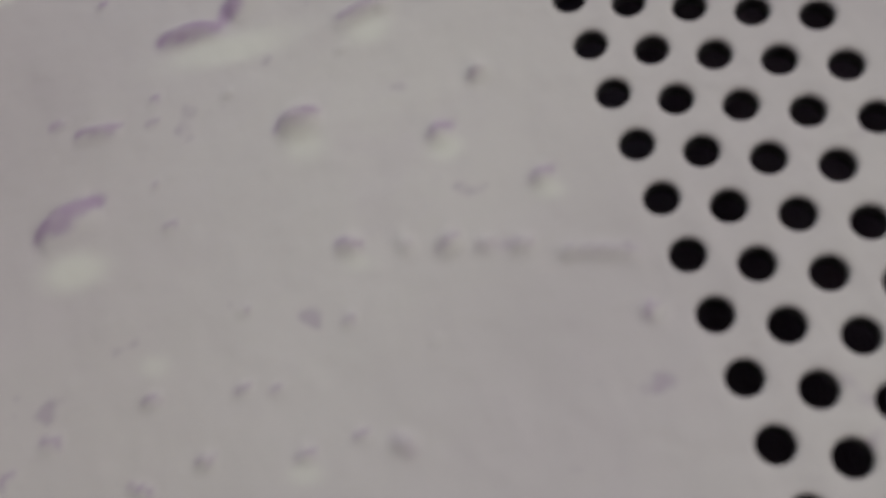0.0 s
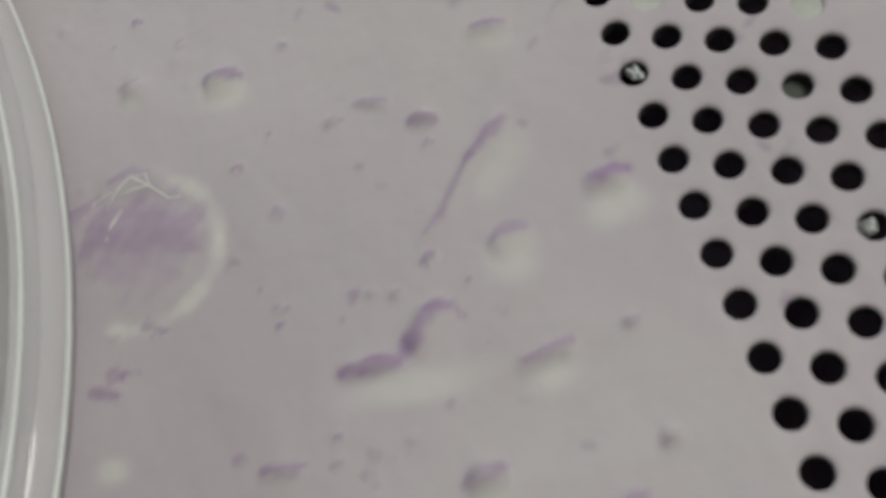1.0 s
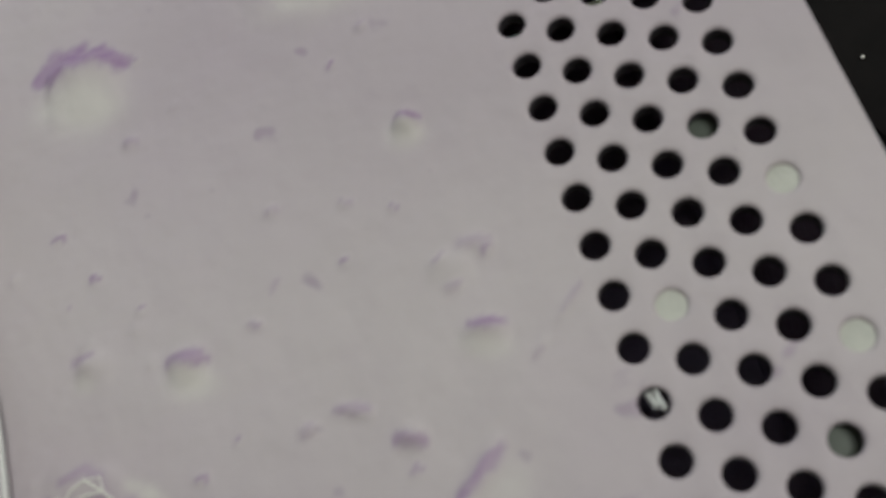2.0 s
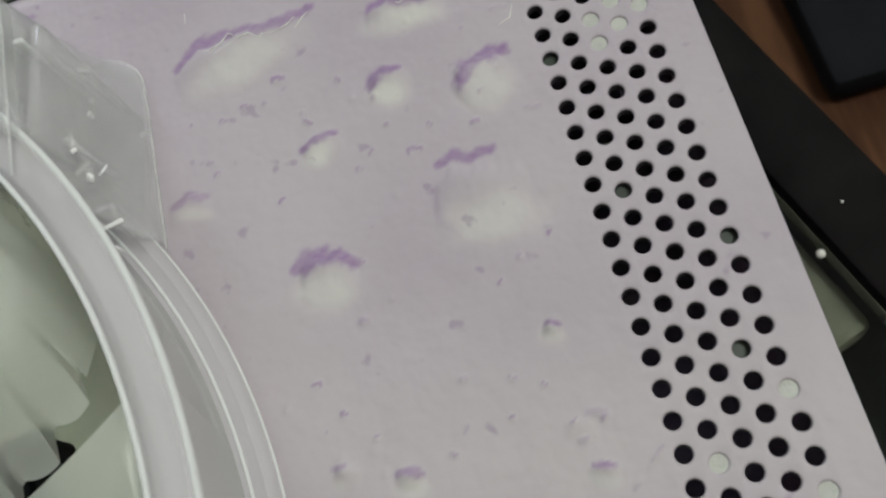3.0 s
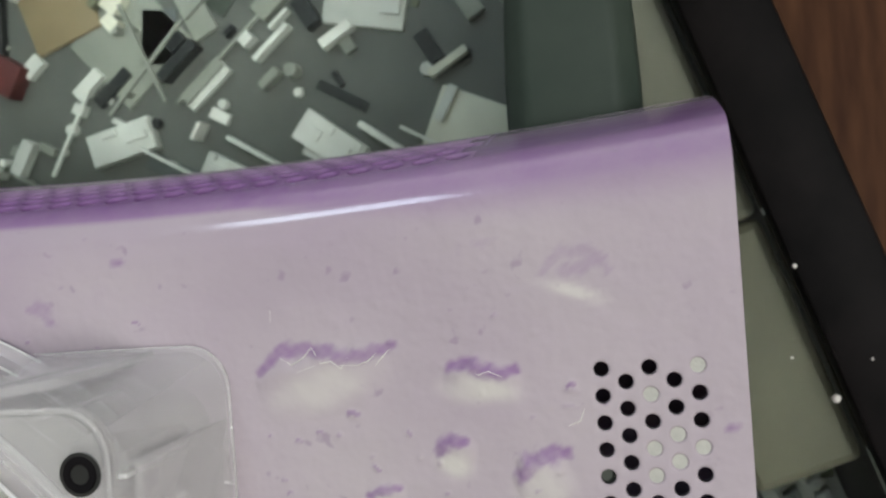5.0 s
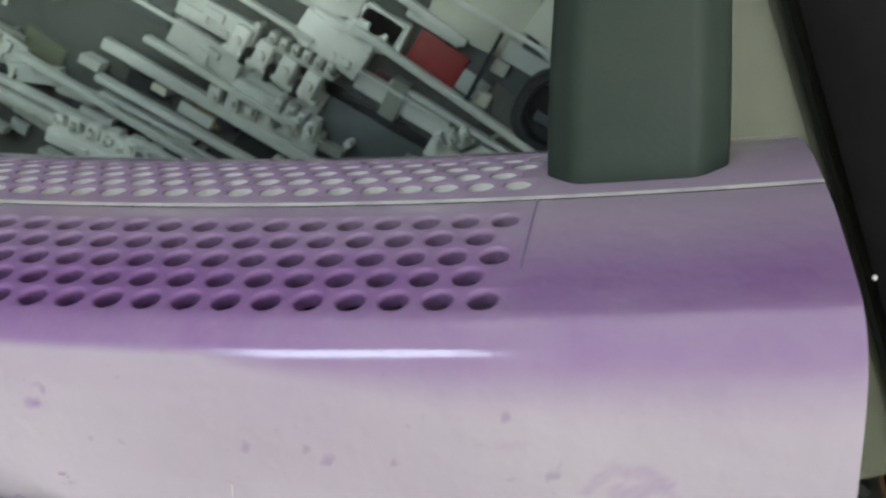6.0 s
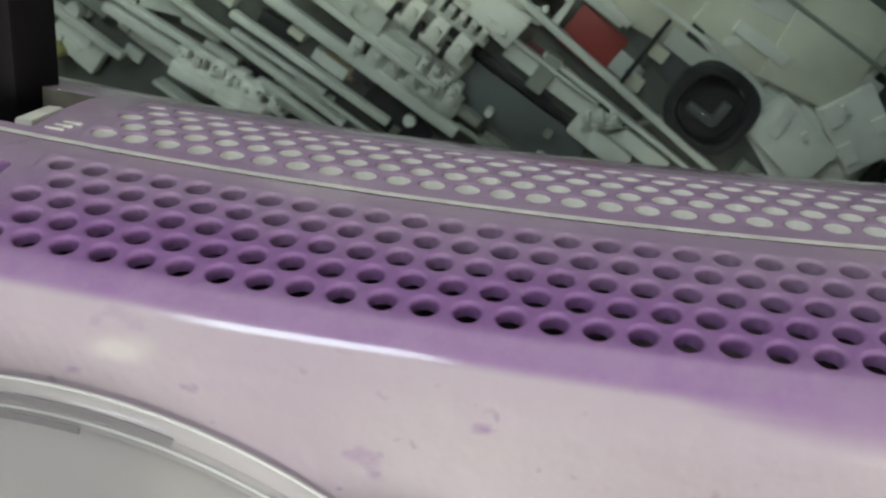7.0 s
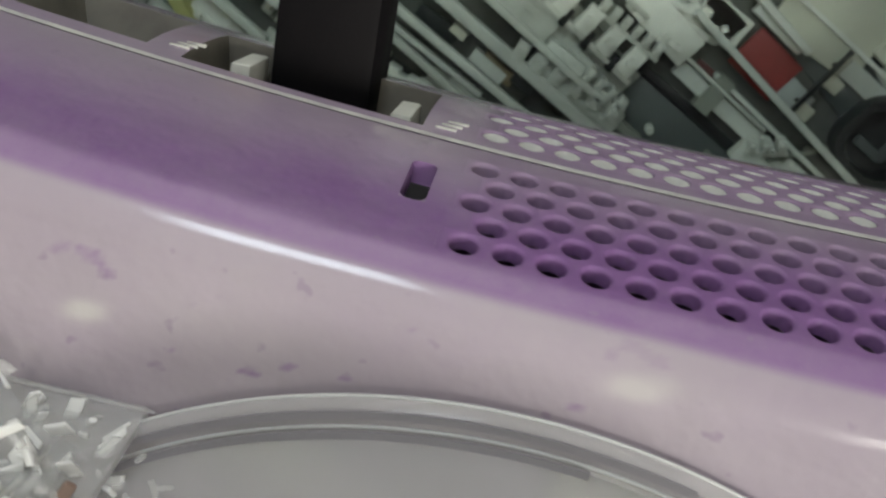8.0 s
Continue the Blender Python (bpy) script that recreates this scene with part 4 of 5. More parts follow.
octagon = [(-w, -t + c), (-w + c, -t), (w - c, -t), (w, -t + c), (w, t - c), (w - c, t), (-w + c, t), (-w, t - c)]
prof = []
for i, p in enumerate(octagon):                                  # softened corners
    p, before, after = Vector(p), Vector(octagon[i - 1]), Vector(octagon[(i + 1) % 8])
    a, b = p + (before - p).normalized() * 0.0013, p + (after - p).normalized() * 0.0013
    prof += [(1 - f) ** 2 * a + 2 * f * (1 - f) * p + f * f * b for f in (0.0, 0.33, 0.67, 1.0)]
rows = []
for y, k in ((-0.006, 1.0), (0.0, 1.0), (0.006, 0.995), (0.014, 0.965), (0.022, 0.92), (0.032, 0.85), (0.046, 0.76), (0.060, 0.68), (0.066, 0.60)):
    rows.append([bm.verts.new((x * k, y, z * k)) for x, z in prof])
for a, b in zip(rows, rows[1:]):
    for i in range(len(prof)):
        bm.faces.new((a[i], a[(i + 1) % len(prof)], b[(i + 1) % len(prof)], b[i]))
bm.faces.new(rows[0])
bm.faces.new(rows[-1][::-1])
bmesh.ops.recalc_face_normals(bm, faces=bm.faces)
smooth(part("plug_body", bm, GREEN_GREY, plug), 50)
bm = bmesh.new()
bmesh.ops.create_cone(bm, cap_ends=True, segments=24, radius1=0.0055, radius2=0.0042, depth=0.030, matrix=pose(0, 0.078, 0, -90, 0, 0))
smooth(part("strain_relief", bm, GREEN_GREY, plug))

# picture plug, black
av = tagged(empty("video_plug", (-0.1458, 0.028, H - 0.0475)), "black video plug pushed into the console's rear socket", "plug")
bm = bmesh.new()
box(bm, -0.0070, 0.0070, -0.004, 0.0250, -0.0060, 0.0060, 0.0012)
smooth(part("plug_body", bm, BLACK_PLASTIC, av))
bm = bmesh.new()
box(bm, -0.0064, 0.0064, -0.0035, 0.0010, 0.0060, 0.0062, 0.00005)
part("contact_shell", bm, COPPER, av, "copper coloured shell edge")
bm = bmesh.new()                                                # cable, leaving the plug and sinking to the glass
way = rounded([(0.0005, 0.0240, 0.0), (0.0030, 0.0330, 0.0), (0.0065, 0.0520, -0.0008), (0.0105, 0.0720, -0.0040), (0.0140, 0.1050, -0.0170), (0.0150, 0.1500, -0.0310), (0.0120, 0.2300, -0.0333), (0.0000, 0.4000, -0.0333)], 5)
loops = []
for i, p in enumerate(way):
    d = (Vector(way[min(i + 1, len(way) - 1)]) - Vector(way[max(i - 1, 0)])).normalized()
    side = d.cross(Vector((0, 0, 1))).normalized()
    up = side.cross(d)
    loops.append([bm.verts.new(Vector(p) + 0.0021 * (side * math.cos(a) + up * math.sin(a))) for a in (2 * math.pi * j / 12 for j in range(12))])
for p, q in zip(loops, loops[1:]):
    for j in range(12):
        bm.faces.new((p[j], p[(j + 1) % 12], q[(j + 1) % 12], q[j]))
bmesh.ops.recalc_face_normals(bm, faces=bm.faces)
smooth(part("cable", bm, BLACK_PLASTIC, av), 80)

# ---- the fan ----
fan = tagged(empty("case_fan", (FAN_X, FAN_Y, H)), "clear plastic cooling fan with frosted blades on the top face", "fan")


def tube_ring(bm, r0, r1, z0, z1, seg=96, a0=0.0, a1=2 * math.pi):
    n = seg
    full = abs(a1 - a0 - 2 * math.pi) < 1e-6
    loops = []
    for i in range(n if full else n + 1):
        a = a0 + (a1 - a0) * i / n
        c, s = math.cos(a), math.sin(a)
        loops.append([bm.verts.new((r * c, r * s, z)) for r, z in ((r0, z0), (r1, z0), (r1, z1), (r0, z1))])
    m = len(loops)
    for i in range(m if full else m - 1):
        a, b = loops[i], loops[(i + 1) % m]
        for k in range(4):
            bm.faces.new((a[k], b[k], b[(k + 1) % 4], a[(k + 1) % 4]))
    if not full:
        bm.faces.new(loops[0])
        bm.faces.new(loops[-1][::-1])


def loft(bm, rz, seg=120):
    """A ring of revolution through the closed outline rz of (radius, height)."""
    loops = []
    for i in range(seg):
        a = 2 * math.pi * i / seg
        loops.append([bm.verts.new((r * math.cos(a), r * math.sin(a), z)) for r, z in rz])
    k = len(rz)
    for i in range(seg):
        a, b = loops[i], loops[(i + 1) % seg]
        for j in range(k):
            bm.faces.new((a[j], b[j], b[(j + 1) % k], a[(j + 1) % k]))
    bmesh.ops.recalc_face_normals(bm, faces=bm.faces)


def corner_plate(bm, half, rad, r_in, z0, z1):
    """The corner of a square frame outside a ring, rounded, as a plate."""
    lo = math.acos(half / r_in)
    pts = [(r_in * math.cos(lo + (math.pi / 2 - 2 * lo) * i / 10), r_in * math.sin(lo + (math.pi / 2 - 2 * lo) * i / 10)) for i in range(11)]
    c = half - rad
    pts += [(c + rad * math.cos(math.pi / 2 * (1 - i / 6)), c + rad * math.sin(math.pi / 2 * (1 - i / 6))) for i in range(7)]
    lowv = [bm.verts.new((x, y, z0)) for x, y in pts]
    topv = [bm.verts.new((x, y, z1)) for x, y in pts]
    bm.faces.new(topv[::-1])
    bm.faces.new(lowv)
    n = len(pts)
    for i in range(n):
        bm.faces.new((lowv[i], lowv[(i + 1) % n], topv[(i + 1) % n], topv[i]))
    bmesh.ops.recalc_face_normals(bm, faces=bm.faces)


bm = bmesh.new()
loft(bm, [(0.0682, 0.0004), (0.0696, 0.0004), (0.0696, 0.0205), (0.0712, 0.0212), (0.0732, 0.0212), (0.0736, 0.0222), (0.0728, 0.0230), (0.0716, 0.0226), (0.0700, 0.0228), (0.0690, 0.0222), (0.0683, 0.0205)])
smooth(part("ring", bm, RING, fan, "clear ring with a bright rim"), 50)
bm = bmesh.new()
loft(bm, [(0.0696, 0.0004), (0.0724, 0.0004), (0.0732, 0.0010), (0.0730, 0.0022), (0.0720, 0.0028), (0.0708, 0.0022), (0.0696, 0.0026)])
smooth(part("base_flange", bm, RING, fan), 50)
# thin white tubes draw the highlights along the clear ring's edges
for r, z, t in ((0.0733, 0.0226, 0.00035), (0.0690, 0.0224, 0.00030), (0.0731, 0.0014, 0.00020), (0.0704, 0.0026, 0.00020)):
    bm = bmesh.new()
    loft(bm, [(r + t * math.cos(a), z + t * math.sin(a)) for a in (2 * math.pi * i / 8 for i in range(8))], 160)
    smooth(part("rim", bm, WHITE_CLEAR, fan, "white tube painting the highlight along the rim"), 80)
# grey arcs paint the dark bands that the clear rim refracts
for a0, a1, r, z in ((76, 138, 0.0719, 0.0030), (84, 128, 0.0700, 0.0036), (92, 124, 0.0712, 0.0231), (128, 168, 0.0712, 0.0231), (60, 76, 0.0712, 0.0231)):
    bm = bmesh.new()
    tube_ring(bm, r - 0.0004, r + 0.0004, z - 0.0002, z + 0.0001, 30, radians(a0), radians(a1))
    smooth(part("rim_dark_arc", bm, RIM_SHADE, fan, "grey arc painting a dark refraction in the clear rim"), 60)
for k in range(4):
    turn = pose(0, 0, 0, 0, 0, 90 * k)
    for half, z in ((0.0605, 0.0246), (0.0640, 0.0010)):        # polished edges of the corner
        c, rad = half - 0.0055, 0.0055
        path = [(half, 0.036)] + [(c + rad * math.cos(math.pi / 2 * i / 6), c + rad * math.sin(math.pi / 2 * i / 6)) for i in range(7)] + [(0.036, half)]
        bm = bmesh.new()
        loops = []
        for i, (x, y) in enumerate(path):
            p, q = path[max(0, i - 1)], path[min(len(path) - 1, i + 1)]
            d = Vector((q[0] - p[0], q[1] - p[1], 0)).normalized()
            n = Vector((d.y, -d.x, 0))
            loops.append([bm.verts.new(Vector((x, y, z)) + n * (0.00016 * math.cos(a)) + Vector((0, 0, 0.00016 * math.sin(a)))) for a in (2 * math.pi * j / 6 for j in range(6))])
        for a, b in zip(loops, loops[1:]):
            for j in range(6):
                bm.faces.new((a[j], a[(j + 1) % 6], b[(j + 1) % 6], b[j]))
        bmesh.ops.recalc_face_normals(bm, faces=bm.faces)
        bmesh.ops.transform(bm, matrix=turn, verts=bm.verts)
        smooth(part("corner_edge", bm, CLEAR, fan), 80)
    bm = bmesh.new()                                             # moulded side of the corner
    skirt = []
    for half, z in ((0.0632, 0.0004), (0.0640, 0.0004), (0.0636, 0.0020), (0.0618, 0.0100), (0.0605, 0.0222), (0.0596, 0.0222), (0.0608, 0.0100)):
        c, rad = half - 0.0055, 0.0055
        path = [(half, 0.037), (half, 0.047)] + [(c + rad * math.cos(math.pi / 2 * i / 6), c + rad * math.sin(math.pi / 2 * i / 6)) for i in range(7)] + [(0.047, half), (0.037, half)]
        skirt.append([bm.verts.new((x, y, z)) for x, y in path])
    for i in range(len(skirt)):
        a, b = skirt[i], skirt[(i + 1) % len(skirt)]
        for j in range(len(a) - 1):
            bm.faces.new((a[j], a[j + 1], b[j + 1], b[j]))
    bmesh.ops.recalc_face_normals(bm, faces=bm.faces)
    bmesh.ops.transform(bm, matrix=turn, verts=bm.verts)
    smooth(part("corner_wall", bm, CLEAR, fan), 40)
    # white bars added for the bright reflected streaks in the clear corner
    for x, y, z0, z1, w in ((0.0606, 0.0525, 0.002, 0.0225, 0.0007), (0.0612, 0.0440, 0.003, 0.016, 0.0004), (0.0570, 0.0465, 0.004, 0.0200, 0.0006), (0.0500, 0.0590, 0.004, 0.020, 0.0005)):
        bm = bmesh.new()
        box(bm, x - w, x + w, y - 0.0003, y + 0.0003, z0, z1, 0.0002)
        bmesh.ops.transform(bm, matrix=turn, verts=bm.verts)
        smooth(part("corner_streak", bm, WHITE_CLEAR, fan), 80)
    for z0, z1, half in ((0.0222, 0.0250, 0.0605),):
        bm = bmesh.new()
        corner_plate(bm, half, 0.0055, 0.0725, z0, z1)
        bmesh.ops.bevel(bm, geom=[e for e in bm.edges if len(e.link_faces) == 2 and e.calc_face_angle() > 1.0], offset=0.0006, segments=2, affect="EDGES")
        bmesh.ops.transform(bm, matrix=turn, verts=bm.verts)
        smooth(part("corner_plate", bm, CLEAR, fan))
    bm = bmesh.new()
    loft(bm, [(0.0026, 0.0032), (0.0040, 0.0032), (0.0038, 0.0218), (0.0026, 0.0218)], 32)
    bmesh.ops.transform(bm, matrix=turn @ pose(0.0574, 0.0535, 0), verts=bm.verts)
    smooth(part("screw_post", bm, CLEAR, fan))
    # solid dark disc and black ring paint the shade of the screw hole
    bm = bmesh.new()
    bmesh.ops.create_cone(bm, cap_ends=True, segments=28, radius1=0.0024, radius2=0.0024, depth=0.0003, matrix=turn @ pose(0.0574, 0.0535, 0.0251))
    smooth(part("screw_hole", bm, HOLE_GREY, fan, "dark disc painting the shaded hollow of the screw hole"))
    bm = bmesh.new()
    loft(bm, [(0.0010, 0.02515), (0.0021, 0.02515), (0.0019, 0.02545), (0.0012, 0.02545)], 24)
    bmesh.ops.transform(bm, matrix=turn @ pose(0.0574, 0.0535, 0.0), verts=bm.verts)
    smooth(part("screw_rim", bm, BLACK_PLASTIC, fan))
    # bracing webs between ring and corner
    for off in (-0.010, 0.0105):
        bm = bmesh.new()
        m = turn @ pose(0, 0, 0, 0, 0, 45) @ pose(0.0775, off, 0.0125, 0, 0, -38 if off > 0 else 38)
        box(bm, -0.0065, 0.0065, -0.0006, 0.0006, -0.0120, 0.0095, 0.0003, m)
        smooth(part("web", bm, CLEAR, fan))
    # splinters of broken plastic on the corner
    for j in range(11):
        bm = bmesh.new()
        m = turn @ pose(0.0625 + random.uniform(-0.002, 0.004), 0.040 + random.uniform(-0.010, 0.010), 0.006 + random.uniform(0, 0.014),
                        random.uniform(0, 90), random.uniform(0, 90), random.uniform(0, 180))
        l = random.uniform(0.0003, 0.0009)
        box(bm, -l, l, -0.0002, 0.0002, -0.0003, 0.0003, 0.0001, m)
        part("splinter", bm, CLEAR, fan)
# broken corners: chunks and flakes of clear plastic
BROWN_TAPE = kit_plastic("brown_glue", (0.36, 0.25, 0.20), 0.5)
for cx, cy, count, size in ((-0.0455, 0.0600, 140, 0.0018), (0.0610, 0.0420, 14, 0.0013)):
    for j in range(count):
        bm = bmesh.new()
        m = pose(cx + random.gauss(0, 2.3 * size), cy + random.gauss(0, 1.7 * size), random.uniform(0.002, 0.019), random.uniform(-50, 50), random.uniform(-50, 50), random.uniform(0, 180))
        l, w, t = size * random.uniform(0.25, 0.95), size * random.uniform(0.12, 0.42), size * random.uniform(0.08, 0.20)
        box(bm, -l, l, -w, w, -t, t, 0.55 * t)
        for v in bm.verts:                                       # skewed, no two alike
            v.co.x += 0.5 * v.co.y * math.sin(j) + 0.2 * v.co.z
            v.co.y *= 1 - 0.35 * (v.co.x / l if abs(v.co.x) < l else 1.0) * math.cos(j)
        bmesh.ops.transform(bm, matrix=m, verts=bm.verts)
        smooth(part("shard", bm, SHARD if j % 3 else CLEAR, fan), 50)
for x, y, z, l, turn in ((-0.0400, 0.0600, 0.0150, 0.0045, 62), (-0.0480, 0.0560, 0.0165, 0.0040, 20)):
    bm = bmesh.new()
    box(bm, -l, l, -0.0006, 0.0006, -0.0004, 0.0004, 0.0003, pose(x, y, z, 12, 8, turn))
    smooth(part("glue_thread", bm, BROWN_TAPE, fan, "brownish thread of old glue"))
BLADES = 11
BLADE_R = (0.0235, 0.032, 0.044, 0.054, 0.067)          # leading edge: radius and degrees
BLADE_LEAD = (-17.0, -12.5, -8.6, -4.9, 0.0)
TRAIL_R = (0.0235, 0.035, 0.045, 0.052, 0.058, 0.0630, 0.0655, 0.0668, 0.0673)      # trailing edge, rounded into the tip
TRAIL = (-50.0, -42.0, -36.0, -31.0, -26.5, -22.0, -18.5, -13.0, -5.0)
blade_mesh = None
for k in range(BLADES):
    if blade_mesh is None:
        bm = bmesh.new()
        grid = []
        NR, NA = 90, 18
        for i in range(NR + 1):
            r = 0.0235 + 0.0438 * (1 - (1 - i / NR) ** 1.25)
            lead, trail = np.interp(r, BLADE_R, BLADE_LEAD), np.interp(r, TRAIL_R, TRAIL)
            tooth = 0.0
            if 0.036 < r < 0.0605:                              # toothed trailing edge
                phase = ((r - 0.036) / 0.0049) % 1.0
                tooth = 3.4 * (1 - (1 - phase) ** 2) * (1.0 if phase < 0.92 else 0.1) - 1.6
            row = []
            for j in range(NA + 1):
                g = (j / NA) ** 0.85
                a = radians(lead + (trail - lead) * g - tooth * g ** 9)
                z = 0.0188 - 0.0105 * g + 0.0022 * math.sin(math.pi * g)
                row.append(bm.verts.new((r * math.cos(a), r * math.sin(a), z)))
            grid.append(row)
        for i in range(NR):
            for j in range(NA):
                bm.faces.new((grid[i][j], grid[i + 1][j], grid[i + 1][j + 1], grid[i][j + 1]))
        bmesh.ops.solidify(bm, geom=bm.faces[:], thickness=0.0011)
        bmesh.ops.recalc_face_normals(bm, faces=bm.faces)
        blade = smooth(part("blade", bm, FROST, fan))
        blade_mesh = blade.data
    else:
        blade = new("blade", blade_mesh)
        blade.parent = fan
    blade.matrix_basis = pose(0, 0, 0, 0, 0, 77.2 + 360 / BLADES * k)
bm = bmesh.new()
loft(bm, [(0.0001, 0.002), (0.0232, 0.002), (0.0238, 0.004), (0.0238, 0.0185), (0.0228, 0.0200), (0.0001, 0.0202)], 72)
smooth(part("hub", bm, CLEAR, fan, "clear hub"))
STICKER = mat("white_sticker", (0.72, 0.73, 0.66), 0.35)
TEAL = mat("teal_print", (0.10, 0.36, 0.42), 0.35)
TEAL2 = mat("pale_teal_print", (0.22, 0.50, 0.55), 0.35)
INK = mat("black_print", (0.01, 0.01, 0.011), 0.3)
RED = mat("red_print", (0.55, 0.035, 0.03), 0.35)


def disc(name, x, y, r, z, material, wob=0.0, seg=72):
    bm = bmesh.new()
    vs = [bm.verts.new((x + r * (1 + wob * math.sin(5 * a) + wob * 0.6 * math.sin(9 * a + 1)) * math.cos(a),
                        y + r * (1 + wob * math.sin(5 * a) + wob * 0.6 * math.sin(9 * a + 1)) * math.sin(a), z)) for a in (2 * math.pi * i / seg for i in range(seg))]
    top = bm.faces.new(vs)
    ext = bmesh.ops.extrude_face_region(bm, geom=[top])
    bmesh.ops.translate(bm, vec=(0, 0, -0.00012), verts=[v for v in ext["geom"] if isinstance(v, bmesh.types.BMVert)])
    bmesh.ops.recalc_face_normals(bm, faces=bm.faces)
    return part(name, bm, material, fan)


disc("sticker", 0, 0, 0.0228, 0.0206, STICKER, 0.012)
disc("black_line", 0, 0, 0.0205, 0.0207, INK, 0.010)
disc("white_print", 0, 0, 0.0199, 0.0208, STICKER, 0.010)
disc("teal_ring", 0.0030, 0.0055, 0.0092, 0.0209, TEAL)
disc("pale_ring", 0.0030, 0.0055, 0.0072, 0.0210, TEAL2)
disc("black_dot", 0.0030, 0.0045, 0.0046, 0.0211, INK)
disc("white_glint", 0.0026, 0.0066, 0.0016, 0.0212, STICKER, 0.15)
for k in range(9):                                              # red branching marks round the rim
    a0 = radians(20 + 40 * k)
    bm = bmesh.new()
    pts = [(0.0196, -0.13), (0.0196, 0.13), (0.0176, 0.09), (0.0168, 0.12), (0.0160, 0.05), (0.0140, 0.02), (0.0150, -0.03), (0.0162, -0.06), (0.0170, -0.12), (0.0180, -0.07)]
    f = bm.faces.new([bm.verts.new((r * math.cos(a0 + a), r * math.sin(a0 + a), 0.02095)) for r, a in pts])
    ext = bmesh.ops.extrude_face_region(bm, geom=[f])
    bmesh.ops.translate(bm, vec=(0, 0, -0.0001), verts=[v for v in ext["geom"] if isinstance(v, bmesh.types.BMVert)])
    bmesh.ops.recalc_face_normals(bm, faces=bm.faces)
    part("red_mark", bm, RED, fan)
# what shows through the fan
bm = bmesh.new()
box(bm, FAN_X - 0.076, FAN_X + 0.076, FAN_Y - 0.076, FAN_Y + 0.068, H - 0.0180, H - 0.0150)
tagged(part("inner_shield", bm, OLIVE_METAL), "pale olive metal shield inside the console", "metal shield")
bm = bmesh.new()
box(bm, FAN_X + 0.020, FAN_X + 0.042, FAN_Y - 0.006, FAN_Y + 0.010, H - 0.0150, H - 0.002, 0.001)
tagged(part("red_component", bm, REDKIT), "red electronic component on the shield", "component")
bm = bmesh.new()
box(bm, FAN_X + 0.024, FAN_X + 0.042, FAN_Y + 0.0105, FAN_Y + 0.022, H - 0.0150, H - 0.004, 0.001)
tagged(part("dark_component", bm, BLACK_PLASTIC), "dark electronic component on the shield", "component")
bm = bmesh.new()
box(bm, FAN_X - 0.018, FAN_X + 0.005, FAN_Y + 0.0485, FAN_Y + 0.0675, H - 0.0150, H - 0.003, 0.003)
box(bm, FAN_X - 0.052, FAN_X + 0.008, FAN_Y + 0.014, FAN_Y + 0.048, H - 0.0150, H - 0.007, 0.003)
SINK = mat("dull_sink_metal", (0.075, 0.068, 0.082), 0.5, 0.2)
noisy(SINK, 70, (0.050, 0.045, 0.060), (0.095, 0.085, 0.11), 0.2, fine=0.0004, fine_scale=400)
box(bm, FAN_X + 0.0085, FAN_X + 0.024, FAN_Y + 0.006, FAN_Y + 0.043, H - 0.0150, H - 0.010, 0.002)
tagged(smooth(part("heat_sink", bm, SINK)), "dark finned heat sink under the fan", "heat sink")

# ---- the table ----
FD = Vector((0.326, -0.945, 0))         # along the frame bar
FN = Vector((0.945, 0.326, 0))          # across it, outwards
F0 = Vector((0.0340, 0.0090, 0))        # on its inner edge
TURN = math.degrees(math.atan2(FD.y, FD.x))
M = Matrix.Translation(F0) @ pose(0, 0, 0, 0, 0, TURN)
bm = bmesh.new()
box(bm, -0.9, 0.9, 0.0, 0.017, -0.118, 0.002, 0.0015, M)
tagged(smooth(part("table_frame", bm, FRAME)), "black table frame with dusty bevelled edge", "table frame", kind="structure")
bm = bmesh.new()
box(bm, -0.9, 0.9, -1.2, -0.0005, -0.006, -0.0002, 0.0, M)
pane = tagged(part("glass_top", bm, GLASS), "clear greenish glass table top over model parts", "table top", kind="structure")
pane.visible_shadow = False
WOODB = mat("brown_floor", (0.07, 0.03, 0.014), 0.6, Specular_IOR_Level=0.12)
noisy(WOODB, 60, (0.045, 0.017, 0.008), (0.105, 0.047, 0.021), 0.2, fine=0.001, fine_scale=90)
for _n in [n for n in WOODB.node_tree.nodes if n.type == "TEX_NOISE"]:      # grain runs along the boards
    _m = node(WOODB, "ShaderNodeMapping", Scale=(1.0, 0.12, 1.0), Rotation=(0, 0, radians(25)))
    link(WOODB, WOODB.node_tree.nodes["Texture Coordinate"].outputs["Object"], _m.inputs["Vector"])
    link(WOODB, _m.outputs["Vector"], _n.inputs["Vector"])
bm = bmesh.new()
box(bm, -3, 3, -3, 3, -0.46, -0.45)
tagged(part("floor", bm, WOODB), "reddish brown floor under the table", "floor", kind="structure")
bm = bmesh.new()
box(bm, -0.9, 0.9, -1.2, -0.002, -0.115, -0.105, 0.0, M)
tagged(part("display_bed", bm, BED), "pale grey bed of the display under the glass", "display bed", kind="structure")


